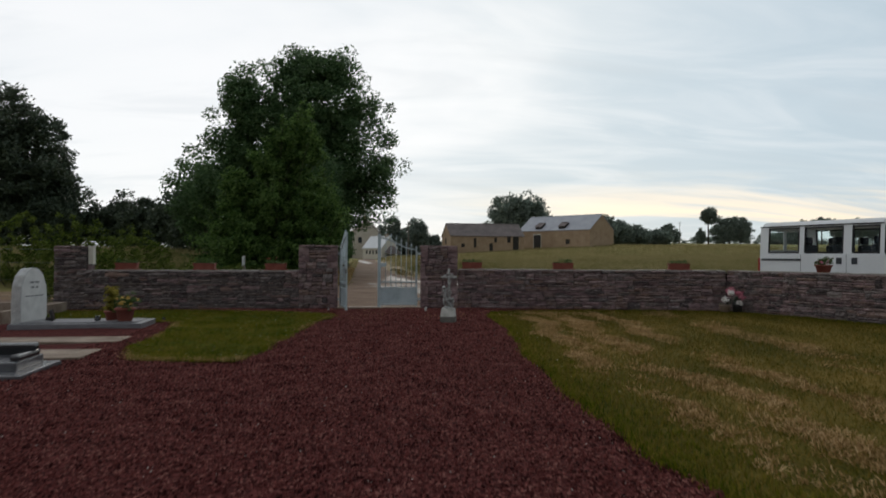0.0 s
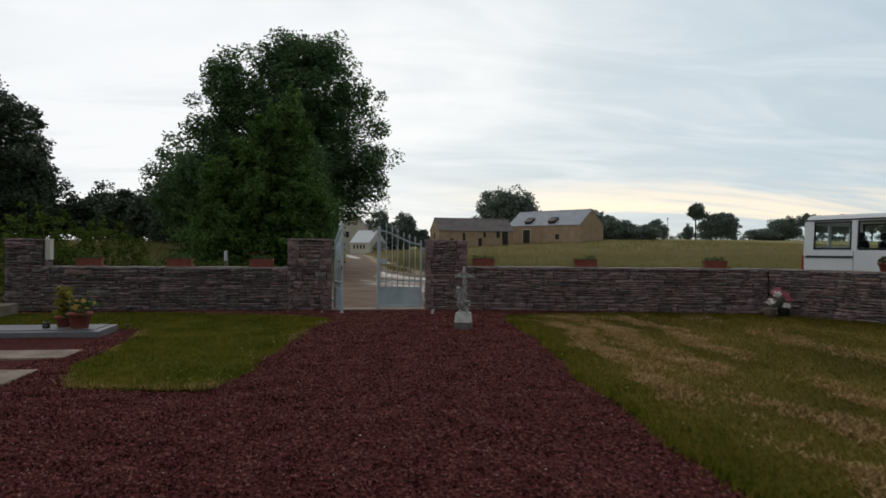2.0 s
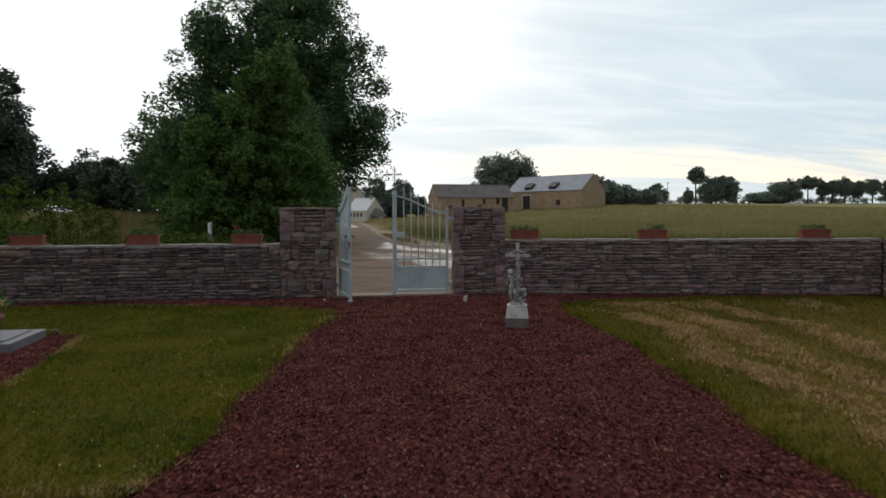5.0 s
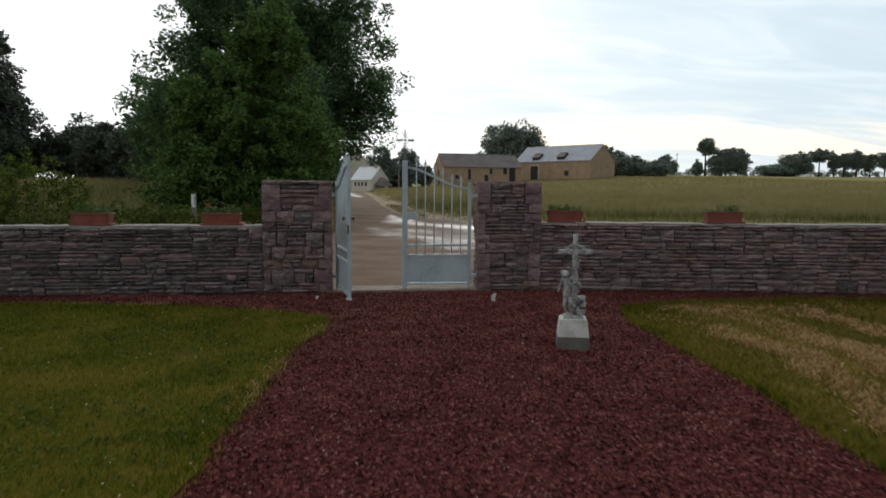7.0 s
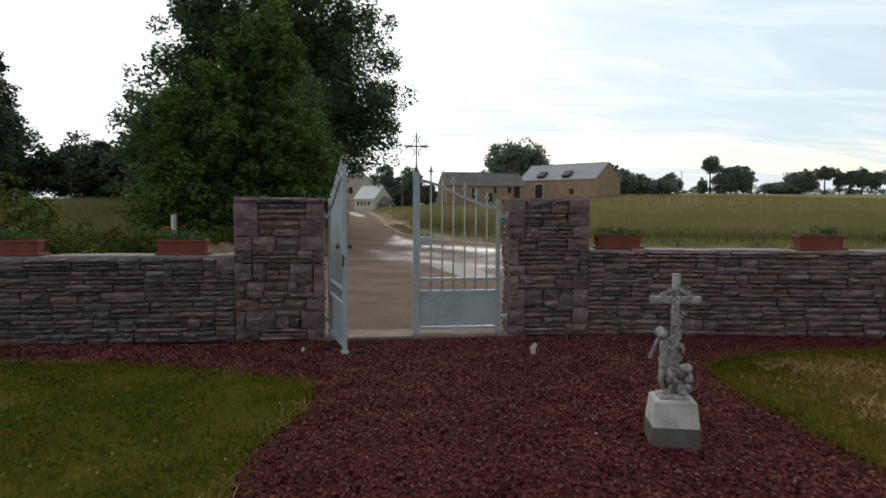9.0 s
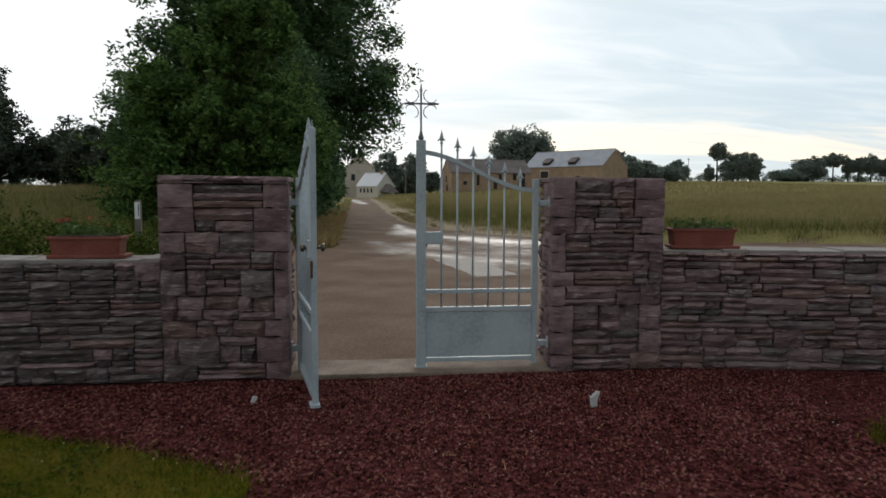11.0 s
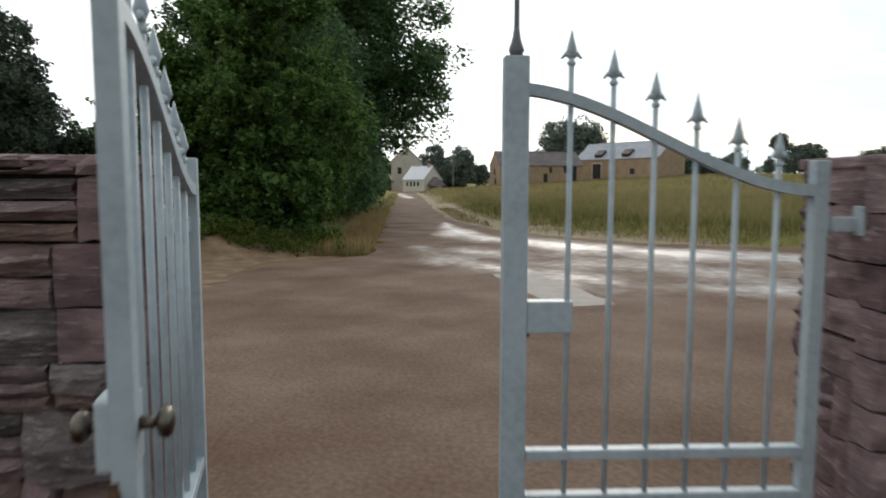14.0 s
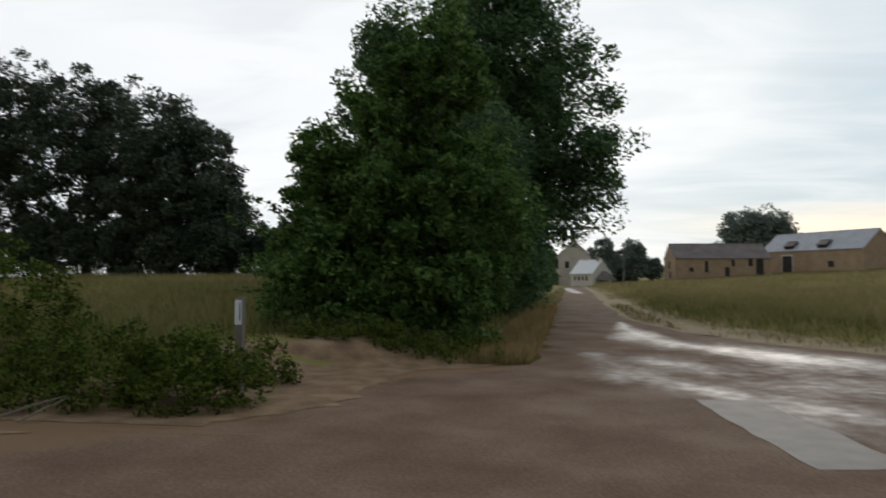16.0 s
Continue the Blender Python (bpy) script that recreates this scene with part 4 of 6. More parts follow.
FACES.append((wr, n_r, 0.965, 302, (False, False), None))
ws, n_s = wall_core("wall_side", SIDE_R[0], SIDE_R[1], 0.42, 0.99, "low dry-laid schist wall along the side")
coping(ws, n_s, 0.42, 0.99, 3)
FACES.append((ws, 8.6, 0.975, 303, (False, False), None))
bm = bmesh.new()
box(bm, (0, 0, 0.44), (0.26, 0.26, 0.97), 0.01)
tagged(part("wall_corner", bm, "mortar", at=pose(8.61, -0.93, 0, 0, 0, 40)), "dark rubble core at the corner of the walls", "wall", kind="structure")
pl, n_pl = wall_core("pillar_left", (-1.99, -0.012), (-1.035, -0.012), 0.46, 1.56, "square gate pillar of schist with purple quoins", 0.07)
FACES.append((pl, n_pl, 1.56, 304, (True, True), "right"))
pr, n_pr = wall_core("pillar_right", (1.02, -0.012), (1.955, -0.012), 0.46, 1.565, "square gate pillar of schist with purple quoins", 0.07)
FACES.append((pr, n_pr, 1.565, 305, (True, True), "left"))
st, n_st = wall_core("pillar_end", (-7.70, -0.01), (-6.98, -0.01), 0.44, 1.50, "raised end pier of grey schist", 0.07)
FACES.append((st, n_st, 1.50, 306, (False, False), "right"))
for ob, n_, h in ((pl, n_pl, 1.56), (pr, n_pr, 1.565), (st, n_st, 1.50)):
    bm = bmesh.new()
    rng_ = random.Random(int(h * 100))
    u = 0.0
    while u < n_ - 0.02:
        w = min(rng_.uniform(0.22, 0.5), n_ - u)
        box(bm, (u + w / 2, 0.23, h - 0.018 + rng_.uniform(-0.004, 0.004)), (w - 0.006, 0.44, 0.036), 0.008)
        u += w
    part("cap_stones", bm, "quoin", ob, "flat purple top stones")


# ---- the gate ----
LEAF_W, FREE_H, HINGE_H = 0.955, 1.855, 1.555


def arch(u):
    """Height of the swept top rail across the leaf, u from the free post (0) to the hinge post (1)."""
    return 1.475 + 0.275 * (1 - float(smooth01(np.array((u + 0.02) / 0.98)))) + 0.012 * math.cos(u * 3)


def spear(bm, x, z):
    lathe(bm, [(0.006, -0.02), (0.013, -0.012), (0.013, -0.004), (0.006, 0.0), (0.008, 0.012)], (x, 0, z - 0.085), 8)
    for s in (-1, 1):
        tube(bm, [(x, 0, z - 0.075), (x + s * 0.018, 0, z - 0.066), (x + s * 0.031, 0, z - 0.080)], [0.010, 0.008, 0.003], 6)
    lathe(bm, [(0.006, 0.0), (0.017, 0.022), (0.013, 0.04), (0.006, 0.066), (0.001, 0.088)], (x, 0, z - 0.08), 8)


def gate_leaf(m, cross, label):
    """One leaf. Local x runs from the hinge post (0) to the free post (LEAF_W); z up."""
    leaf = thing("gate_leaf", m, label, "gate", "leaves of the gate")

    def X(u):
        return LEAF_W * (1 - u)

    bm = bmesh.new()
    if cross:
        box(bm, (X(0.0), 0, 0.02 + (FREE_H - 0.02) / 2), (0.075, 0.055, FREE_H - 0.02), 0.005)
        box(bm, (X(0.0), -0.030, 0.95), (0.030, 0.012, 1.80), 0.003)
    else:
        box(bm, (X(0.0), 0.004, 0.02 + (FREE_H - 0.02) / 2), (0.05, 0.040, FREE_H - 0.02), 0.004)
    part("free_post", bm, "paint", leaf)
    bm = bmesh.new()
    box(bm, (X(1.0) + 0.02, 0, 0.04 + (HINGE_H - 0.04) / 2), (0.045, 0.045, HINGE_H - 0.04), 0.004)
    part("hinge_post", bm, "paint", leaf)
    w = LEAF_W - 0.07
    for z, hh in ((0.645, 0.032), (0.50, 0.036), (0.085, 0.034)):
        bm = bmesh.new()
        box(bm, (LEAF_W / 2 + 0.002, 0, z), (w - 0.012, 0.04, hh), 0.003)
        part("rail", bm, "paint", leaf)
    bm = bmesh.new()
    box(bm, (LEAF_W / 2 + 0.002, 0.006, 0.292), (w - 0.012, 0.008, 0.372), 0.002)
    part("panel", bm, "paint", leaf, "flat sheet-metal kick panel, pale grey-blue")
    bm = bmesh.new()
    pts = [(X(u), arch(u)) for u in np.linspace(0.04, 0.965, 22)]
    low = [(x_, z_ - 0.017) for x_, z_ in pts]
    prism(bm, [(x_, z_ + 0.017) for x_, z_ in pts] + low[::-1], -0.02, 0.02)
    part("top_rail", bm, "paint", leaf, "swept curving top rail")
    tops = (1.93, 1.874, 1.81, 1.745, 1.68, 1.637)
    for k, top in enumerate(tops):
        x_ = X(0.172 + k * 0.1345)
        bm = bmesh.new()
        tube(bm, [(x_, 0, 0.50), (x_, 0, top - 0.07)], 0.0085, 10)
        bar = part("bar", bm, "paint", leaf, smooth=True)
        bm = bmesh.new()
        spear(bm, x_, top)
        part("spear_tip", bm, "paint", bar, "small cast spearhead", smooth=True)
        bm = bmesh.new()
        ball(bm, (x_, -0.006, 0.612), (0.009, 0.009, 0.009), 1)
        part("rivet", bm, "rust", bar)
    bm = bmesh.new()
    if cross:
        lathe(bm, [(0.018, 0.0), (0.024, 0.018), (0.013, 0.05), (0.008, 0.085)], (X(0), 0, FREE_H), 10)
    else:
        lathe(bm, [(0.010, 0.0), (0.010, 0.004), (0.006, 0.008)], (X(0), 0.004, FREE_H), 8)
    fin = part("finial", bm, "paint" if not cross else "iron", leaf, smooth=True)
    if cross:
        bm = bmesh.new()
        zc, xc = FREE_H + 0.285, X(0)
        box(bm, (xc, 0, FREE_H + 0.22), (0.015, 0.012, 0.32), 0.002)
        box(bm, (xc, 0, zc), (0.22, 0.012, 0.014), 0.002)
        lathe(bm, [(0.009, 0.0), (0.012, 0.012), (0.001, 0.075)], (xc, 0, FREE_H + 0.375), 6)
        for s in (-1, 1):
            tube(bm, [(xc + s * 0.105, 0, zc), (xc + s * 0.118, 0, zc), (xc + s * 0.15, 0, zc)], [0.008, 0.011, 0.001], 6)
        part("cross", bm, "iron", fin, "wrought-iron cross with pointed arms")
        for sx in (-1, 1):
            for sz in (-1, 1):
                bm = bmesh.new()
                pts = []
                for t in np.linspace(-1, 1, 26):
                    b = 0.8 * math.pi * t + math.pi * 1.25
                    pts.append((0.064 + 0.036 * math.cos(b) + 0.02 * t, 0.052 + 0.036 * math.sin(b) - 0.02 * t))
                tube(bm, [(xc + sx * p, 0, zc + sz * q) for p, q in pts], 0.0038, 6)
                part("scroll", bm, "iron", fin, smooth=True)
    else:
        bm = bmesh.new()
        lathe(bm, [(0.006, 0.0), (0.004, 0.02), (0.001, 0.050)], (X(0), 0.004, FREE_H + 0.004), 6)
        part("spike", bm, "paint", fin)
    if cross:
        bm = bmesh.new()
        box(bm, (X(0.0) - 0.108, -0.006, 1.078), (0.14, 0.05, 0.098), 0.004)
        lock = part("lock_box", bm, "paint", leaf, "welded lock case")
        bm = bmesh.new()
        box(bm, (X(0.0) - 0.045, -0.038, 1.035), (0.02, 0.012, 0.06), 0.003)
        part("keyhole_plate", bm, "rust", lock)
    else:
        bm = bmesh.new()
        box(bm, (X(0.0) - 0.015, -0.008, 1.068), (0.075, 0.062, 0.12), 0.006)
        lock = part("lock_box", bm, "paint", leaf, "welded lock case with chipped paint")
        for s in (-1, 1):
            bm = bmesh.new()
            tube(bm, [(X(0.0) - 0.01, s * 0.02, 1.078), (X(0.0) - 0.01, s * 0.058, 1.078)], [0.012, 0.010], 8)
            prof = [(0.010, 0.050), (0.024, 0.056), (0.029, 0.066), (0.023, 0.076), (0.006, 0.080)]
            tube(bm, [(X(0.0) - 0.01, s * q, 1.078 + 1e-5 * i) for i, (r, q) in enumerate(prof)], [r for r, q in prof], 12)
            part("knob", bm, "brass", lock, "dull brass door knob", smooth=True)
        bm = bmesh.new()
        box(bm, (X(0.0) + 0.020, -0.012, 0.935), (0.014, 0.016, 0.115), 0.002)
        box(bm, (X(0.0) + 0.026, -0.012, 0.965), (0.02, 0.02, 0.026), 0.003)
        part("latch", bm, "rust", lock, "rusted latch and bolt")
    for z in (1.36, 0.21):
        bm = bmesh.new()
        box(bm, (-0.035, 0.0, z), (0.09, 0.03, 0.035), 0.004)
        tube(bm, [(-0.012, -0.012, z - 0.04), (-0.012, -0.012, z + 0.05)], 0.012, 8)
        part("hinge", bm, "paint", leaf, "bolted strap hinge")
    bm = bmesh.new()
    box(bm, (X(0.0), 0, 0.028), (0.10, 0.065, 0.022), 0.003)
    part("foot_plate", bm, "paint", leaf)
    return leaf


HY = 0.147
gate_leaf(pose(0.942, HY, 0, 0, 0, 180), True, "closed gate leaf of pale grey-blue painted iron with a cross")
gate_leaf(pose(-0.977, 0.168, 0, 0, 0, -79.2), False, "open gate leaf of pale grey-blue painted iron")
for k, (x_, z_) in enumerate([(-1.01, 1.36), (-1.01, 0.21), (1.0, 1.36), (1.0, 0.21)]):
    bm = bmesh.new()
    box(bm, (x_, 0.13, z_), (0.09, 0.05, 0.045), 0.005)
    box(bm, (x_ + (0.03 if x_ > 0 else -0.03), 0.10, z_ + 0.012), (0.02, 0.05, 0.09), 0.004)
    tagged(part("hinge_bracket", bm, "paint"), "pale painted iron hinge bracket set into the pillar", "bracket", "hinge brackets")


# ---- statue on its pedestal ----
def tapered(bm, cx, cy, z0, z1, w0, w1, bevel=0.01):
    vs = box(bm, (0, 0, 0), (1, 1, 1))
    for v in vs:
        w = w0 if v.co.z < 0 else w1
        v.co = Vector((cx + v.co.x * w, cy + v.co.y * w, z0 if v.co.z < 0 else z1))
    bmesh.ops.bevel(bm, geom=list({e for v in vs for e in v.link_edges}), offset=bevel, segments=2, affect="EDGES")


PED = pose(1.335, -3.43, 0.0, 0, 0, -14)
ped = thing("pedestal", PED, "small whitewashed concrete pedestal with a bare lower block on gravel", "pedestal")
bm = bmesh.new()
tapered(bm, 0, 0, -0.03, 0.105, 0.300, 0.292, 0.008)
part("lower_block", bm, "pedestal_low", ped, "bare mossy concrete lower block")
bm = bmesh.new()
tapered(bm, 0, 0, 0.10, 0.268, 0.288, 0.248, 0.007)
part("upper_block", bm, "pedestal", ped, "whitewashed upper block")


def statue():
    """A cross on heaped rocks, wound with a vine, and a child angel that leans against it; one plain mesh."""
    bm = bmesh.new()
    rng = random.Random(5)
    cx = 0.008
    box(bm, (cx, 0.012, 0.41), (0.046, 0.044, 0.76), 0.006)
    box(bm, (cx, 0.012, 0.622), (0.315, 0.042, 0.044), 0.006)
    # a slab and rocks heaped at the foot, higher behind the cross
    box(bm, (0.0, 0.0, 0.012), (0.19, 0.15, 0.03), 0.01)
    for k in range(70):
        z = rng.uniform(0.0, 0.20)
        x_ = rng.uniform(-0.085, 0.085) * (1 - z * 1.6) + 0.02 + 0.10 * z
        s = rng.uniform(0.014, 0.030)
        ball(bm, (x_, rng.uniform(-0.055, 0.05) * (1 - z * 1.5), z), (s, s * 0.9, s * 0.85), 1, Matrix.Rotation(rng.uniform(0, 3), 3, "Y"))
    # vine up one side of the shaft, and leaves on the arms
    for k in range(56):
        z = rng.uniform(0.2, 0.56)
        ball(bm, (cx + 0.026 + 0.016 * math.sin(z * 26) + rng.uniform(-0.012, 0.012), -0.006 + rng.uniform(-0.012, 0.02), z), (0.011, 0.009, 0.010), 1)
    for k in range(60):
        a = 0.15 + 2.85 * k / 59
        ball(bm, (cx + 0.088 * math.cos(a) + rng.uniform(-0.012, 0.012), -0.014, 0.628 + 0.062 * math.sin(a) + rng.uniform(-0.010, 0.010)), (0.011, 0.009, 0.009), 1)
    # the small figure on the cross
    ball(bm, (cx + 0.004, -0.026, 0.592), (0.011, 0.010, 0.036), 2)
    ball(bm, (cx + 0.006, -0.032, 0.640), (0.010, 0.010, 0.012), 2)
    for s in (-1, 1):
        tube(bm, [(cx + s * 0.008, -0.026, 0.614), (cx + s * 0.052, -0.022, 0.634)], [0.006, 0.004], 6)
    tube(bm, [(cx + 0.004, -0.026, 0.565), (cx + 0.008, -0.030, 0.515), (cx + 0.004, -0.024, 0.485)], [0.010, 0.007, 0.004], 6)
    # the angel: round head tilted up, arms round the shaft, bent legs on the rocks
    ax = -0.070
    ball(bm, (ax - 0.012, -0.040, 0.412), (0.034, 0.034, 0.036), 3)
    ball(bm, (ax - 0.020, -0.036, 0.424), (0.036, 0.035, 0.032), 2)
    ball(bm, (ax + 0.018, -0.052, 0.404), (0.008, 0.008, 0.008), 1)
    tube(bm, [(ax - 0.002, -0.038, 0.385), (ax + 0.006, -0.038, 0.345), (ax + 0.008, -0.038, 0.275), (ax + 0.006, -0.038, 0.215), (ax + 0.010, -0.036, 0.165)], [0.016, 0.032, 0.030, 0.034, 0.026], 12)
    tube(bm, [(ax + 0.012, -0.056, 0.345), (ax + 0.040, -0.066, 0.318), (ax + 0.078, -0.040, 0.345)], [0.014, 0.012, 0.009], 8)
    tube(bm, [(ax + 0.010, -0.024, 0.350), (ax + 0.045, -0.014, 0.385), (ax + 0.075, -0.006, 0.405)], [0.013, 0.011, 0.008], 8)
    tube(bm, [(ax - 0.004, -0.046, 0.190), (ax - 0.016, -0.052, 0.120), (ax + 0.006, -0.044, 0.055)], [0.024, 0.017, 0.010], 8)
    tube(bm, [(ax + 0.022, -0.048, 0.195), (ax + 0.042, -0.064, 0.150), (ax + 0.034, -0.050, 0.090)], [0.023, 0.017, 0.010], 8)
    ball(bm, (ax + 0.010, -0.058, 0.048), (0.012, 0.022, 0.010), 1)
    ball(bm, (ax + 0.038, -0.064, 0.082), (0.012, 0.020, 0.010), 1)
    for k in range(9):
        a = -0.5 + 0.13 * k
        ball(bm, (ax + 0.004 + 0.028 * math.sin(a * 5), -0.058, 0.270 - 0.012 * k), (0.018, 0.008, 0.006), 1, Matrix.Rotation(0.4, 3, "Y"))
    # folded wing behind the shoulder
    for k in range(6):
        ball(bm, (ax - 0.040 - 0.005 * k, -0.012 + 0.006 * k, 0.345 - 0.016 * k), (0.013, 0.008, 0.038 - 0.002 * k), 2, Matrix.Rotation(0.25 + 0.05 * k, 3, "Y"))
    return tagged(part("angel_cross_statue", bm, "plaster", smooth=True, at=PED @ pose(0, 0, 0.266)), "weathered grey statue of an angel child beside a cross", "statue")


statue()

bm = bmesh.new()
for k in range(3):
    box(bm, (0.01 * k, 0.006 * k, 0.045 + 0.012 * k), (0.05 - 0.008 * k, 0.012, 0.09), 0.003, Matrix.Rotation(0.25 * k - 0.2, 3, "Y"))
tagged(part("white_scrap", bm, "paper", at=pose(1.07, -0.92, -0.008, 8, 0, 12)), "small torn white scrap stuck in the gravel", "litter")
bm = bmesh.new()
box(bm, (0, 0, 0.03), (0.035, 0.01, 0.06), 0.003, Matrix.Rotation(0.4, 3, "Y"))
tagged(part("white_scrap", bm, "paper", at=pose(-1.22, -0.62, -0.006, 5, 0, 30)), "tiny white scrap lying in the gravel", "litter")


# ---- leaves and flowers ----
def leaf_cloud(centres, radii, per, size, rng, up=0.25, flat=0.8):
    """Leaf-shaped quads in loose clumps: vertices and faces."""
    n = len(centres) * per
    c = np.repeat(centres, per, 0)
    r = np.repeat(np.broadcast_to(radii, (len(centres),)), per)[:, None]
    d = rng.normal(size=(n, 3))
    d /= np.linalg.norm(d, axis=1, keepdims=True) + 1e-9
    p = c + d * r * rng.uniform(0.15, 1.0, (n, 1)) ** 0.55 * np.array([1, 1, flat])
    a = rng.normal(size=(n, 3)) * np.array([1, 1, 0.6]) - np.array([0, 0, 0.25])
    a /= np.linalg.norm(a, axis=1, keepdims=True) + 1e-9
    q = rng.normal(size=(n, 3)) + np.array([0, 0, up])
    b = np.cross(a, q)
    b /= np.linalg.norm(b, axis=1, keepdims=True) + 1e-9
    s = size * rng.uniform(0.6, 1.35, (n, 1))
    V = np.stack([p - a * s * 0.5, p + b * s * 0.24 - a * s * 0.05, p + a * s * 0.5, p - b * s * 0.24 - a * s * 0.05], 1).reshape(-1, 3)
    return V, (np.arange(n)[:, None] * 4 + np.arange(4)[None])


rng = np.random.default_rng(43)
x, y = scatter_in(LAWN_L, 5200, rng)
patchy = np.sin(x * 2.3 + 1.2 * np.sin(y * 1.7)) + np.sin(y * 2.9 + x)
ok = rng.uniform(size=len(x)) < np.clip(0.35 + 0.4 * patchy, 0.05, 1)
V, F = leaf_cloud(np.stack([x[ok], y[ok], np.full(ok.sum(), 0.028)], 1), 0.06, 9, 0.030, rng, up=1.6, flat=0.22)
tagged(arrays("clover", V, F, "leaf_weed"), "low clover and plantain leaves in the lawn", "clover", kind="stuff")


def planter(m, seed, flower, label, long=0.51):
    ob = thing("planter", m, label, "planter", "planters on the wall")
    bm = bmesh.new()
    vs = box(bm, (0, 0, 0.095), (long, 0.19, 0.145))
    for v in vs:
        if v.co.z < 0.05:
            v.co.x *= 0.94
            v.co.y *= 0.86
    bmesh.ops.bevel(bm, geom=list(bm.edges), offset=0.008, segments=2, affect="EDGES")
    part("trough", bm, "terracotta", ob)
    bm = bmesh.new()
    box(bm, (0, 0, 0.158), (long + 0.02, 0.205, 0.022), 0.005)
    part("rim", bm, "terracotta", ob)
    bm = bmesh.new()
    box(bm, (0.01, 0, 0.018), (long + 0.05, 0.215, 0.026), 0.006)
    part("saucer", bm, "terracotta", ob)
    bm = bmesh.new()
    box(bm, (0, 0, 0.164), (long - 0.04, 0.165, 0.02), 0.004)
    part("soil", bm, "mortar", ob, "dark potting soil")
    rng = np.random.default_rng(seed)
    k = 26
    c = np.stack([rng.uniform(-long / 2 + 0.04, long / 2 - 0.04, k), rng.uniform(-0.08, 0.08, k), rng.uniform(0.17, 0.24, k)], 1)
    V, F = leaf_cloud(c, 0.055, 14, 0.035, rng)
    arrays("leaves", V, F, "leaf_small", ob)
    if flower:
        c = np.stack([rng.uniform(-long / 2 + 0.04, long / 2 - 0.04, 5), rng.uniform(-0.08, 0.08, 5), rng.uniform(0.23, 0.31, 5)], 1)
        for one in c:
            V, F = leaf_cloud(one[None], 0.02, 12, 0.022, rng)
            arrays("flower", V, F, flower, ob)
    return ob


for k, x_ in enumerate((-2.56, -4.27, -6.1)):
    planter(pose(x_, 0.19, 0.932, 0, 0, (1, -2, 1)[k]), 50 + k, "petal_red" if k == 0 else None, "terracotta trough of green plants on the stone wall")
ang = math.degrees(math.atan2(-1.08, 6.53))
for k, x_ in enumerate((2.31, 4.57, 7.40)):
    t = (x_ - 1.95) / 6.53
    planter(pose(x_ + 0.03, -1.08 * t + 0.19, 0.982, 0, 0, ang + (0, 2, -1)[k]), 60 + k, None, "terracotta trough of low plants on the stone wall")


def flower_pot(m, name, r, h, mat, petals, seed, label, spread=0.16, top=0.22, n=60):
    ob = thing(name, m, label, "flower pot")
    bm = bmesh.new()
    lathe(bm, [(r * 0.68, 0), (r * 0.72, 0.01), (r * 0.92, h * 0.8), (r * 1.04, h * 0.8 + 0.004), (r * 1.06, h), (r * 0.94, h), (r * 0.9, h - 0.02)], (0, 0, 0), 18)
    part("pot", bm, mat, ob, smooth=True)
    rng = np.random.default_rng(seed)
    d = rng.normal(size=(n, 3)) * np.array([spread, spread, top * 0.5]) * 0.6 + np.array([0, 0, h + top * 0.42])
    V, F = leaf_cloud(d, 0.05, 14, 0.05, rng)
    arrays("leaves", V, F, "leaf_small", ob)
    for j, p in enumerate(petals):
        k = 9
        d = rng.normal(size=(k, 3)) * np.array([spread, spread, top * 0.4]) * 0.6 + np.array([(j - 0.5) * spread * 0.6, -spread * 0.4, h + top * 0.5])
        for one in d:
            V, F = leaf_cloud(one[None], 0.035, 22, 0.035, rng)
            arrays("flower", V, F, p, ob)
    return ob


# on the side wall, and at the foot of the corner
flower_pot(pose(9.42, -3.36, 0.992), "flower_pot", 0.17, 0.17, "terracotta", ["petal_pink"], 71, "terracotta pot with a few pink flowers on the wall", 0.16, 0.18, 30)
corner = thing("grave_bouquet", pose(8.18, -1.85, 0.0) @ Matrix.Scale(1.2, 4), "pots of pink and white artificial flowers by the wall corner", "flowers")
for k, (dx, dy, r, h, mt) in enumerate([(-0.13, 0, 0.11, 0.15, "concrete"), (0.1, -0.05, 0.10, 0.17, "rubber"), (0.2, 0.12, 0.10, 0.2, "rubber")]):
    bm = bmesh.new()
    lathe(bm, [(r * 0.75, 0), (r * 0.95, h * 0.85), (r, h), (r * 0.85, h - 0.01)], (dx, dy, 0.01), 14)
    part("pot", bm, mt, corner, smooth=True)
rng = np.random.default_rng(72)
for nm, mt, cs, rad, per, sz in [("leaves", "leaf_dark", [(-0.1, 0.03, 0.22), (0.1, 0.05, 0.24), (0.2, 0.08, 0.26)], 0.11, 60, 0.05), ("white_flower", "petal_white", [(-0.16, -0.08, 0.27), (-0.06, -0.1, 0.41), (0.1, -0.12, 0.21)], 0.075, 110, 0.04), ("pink_flower", "petal_pink", [(0.1, -0.06, 0.4), (0.19, 0.0, 0.37), (0.03, 0.05, 0.46), (0.24, 0.02, 0.3), (-0.05, 0.0, 0.44)], 0.07, 90, 0.04)]:
    for one in cs:
        V, F = leaf_cloud(np.array([one]), rad, per, sz, rng)
        arrays(nm, V, F, mt, corner)


# ---- graves ----
def slab(name, x0, x1, y0, y1, z0, z1, mat, label, turn=0.0, bevel=0.012):
    ob = thing(name, pose((x0 + x1) / 2, (y0 + y1) / 2, 0, 0, 0, turn), label, "grave")
    bm = bmesh.new()
    box(bm, (0, 0, (z0 + z1) / 2), (x1 - x0, y1 - y0, z1 - z0), bevel)
    part("slab", bm, mat, ob)
    return ob


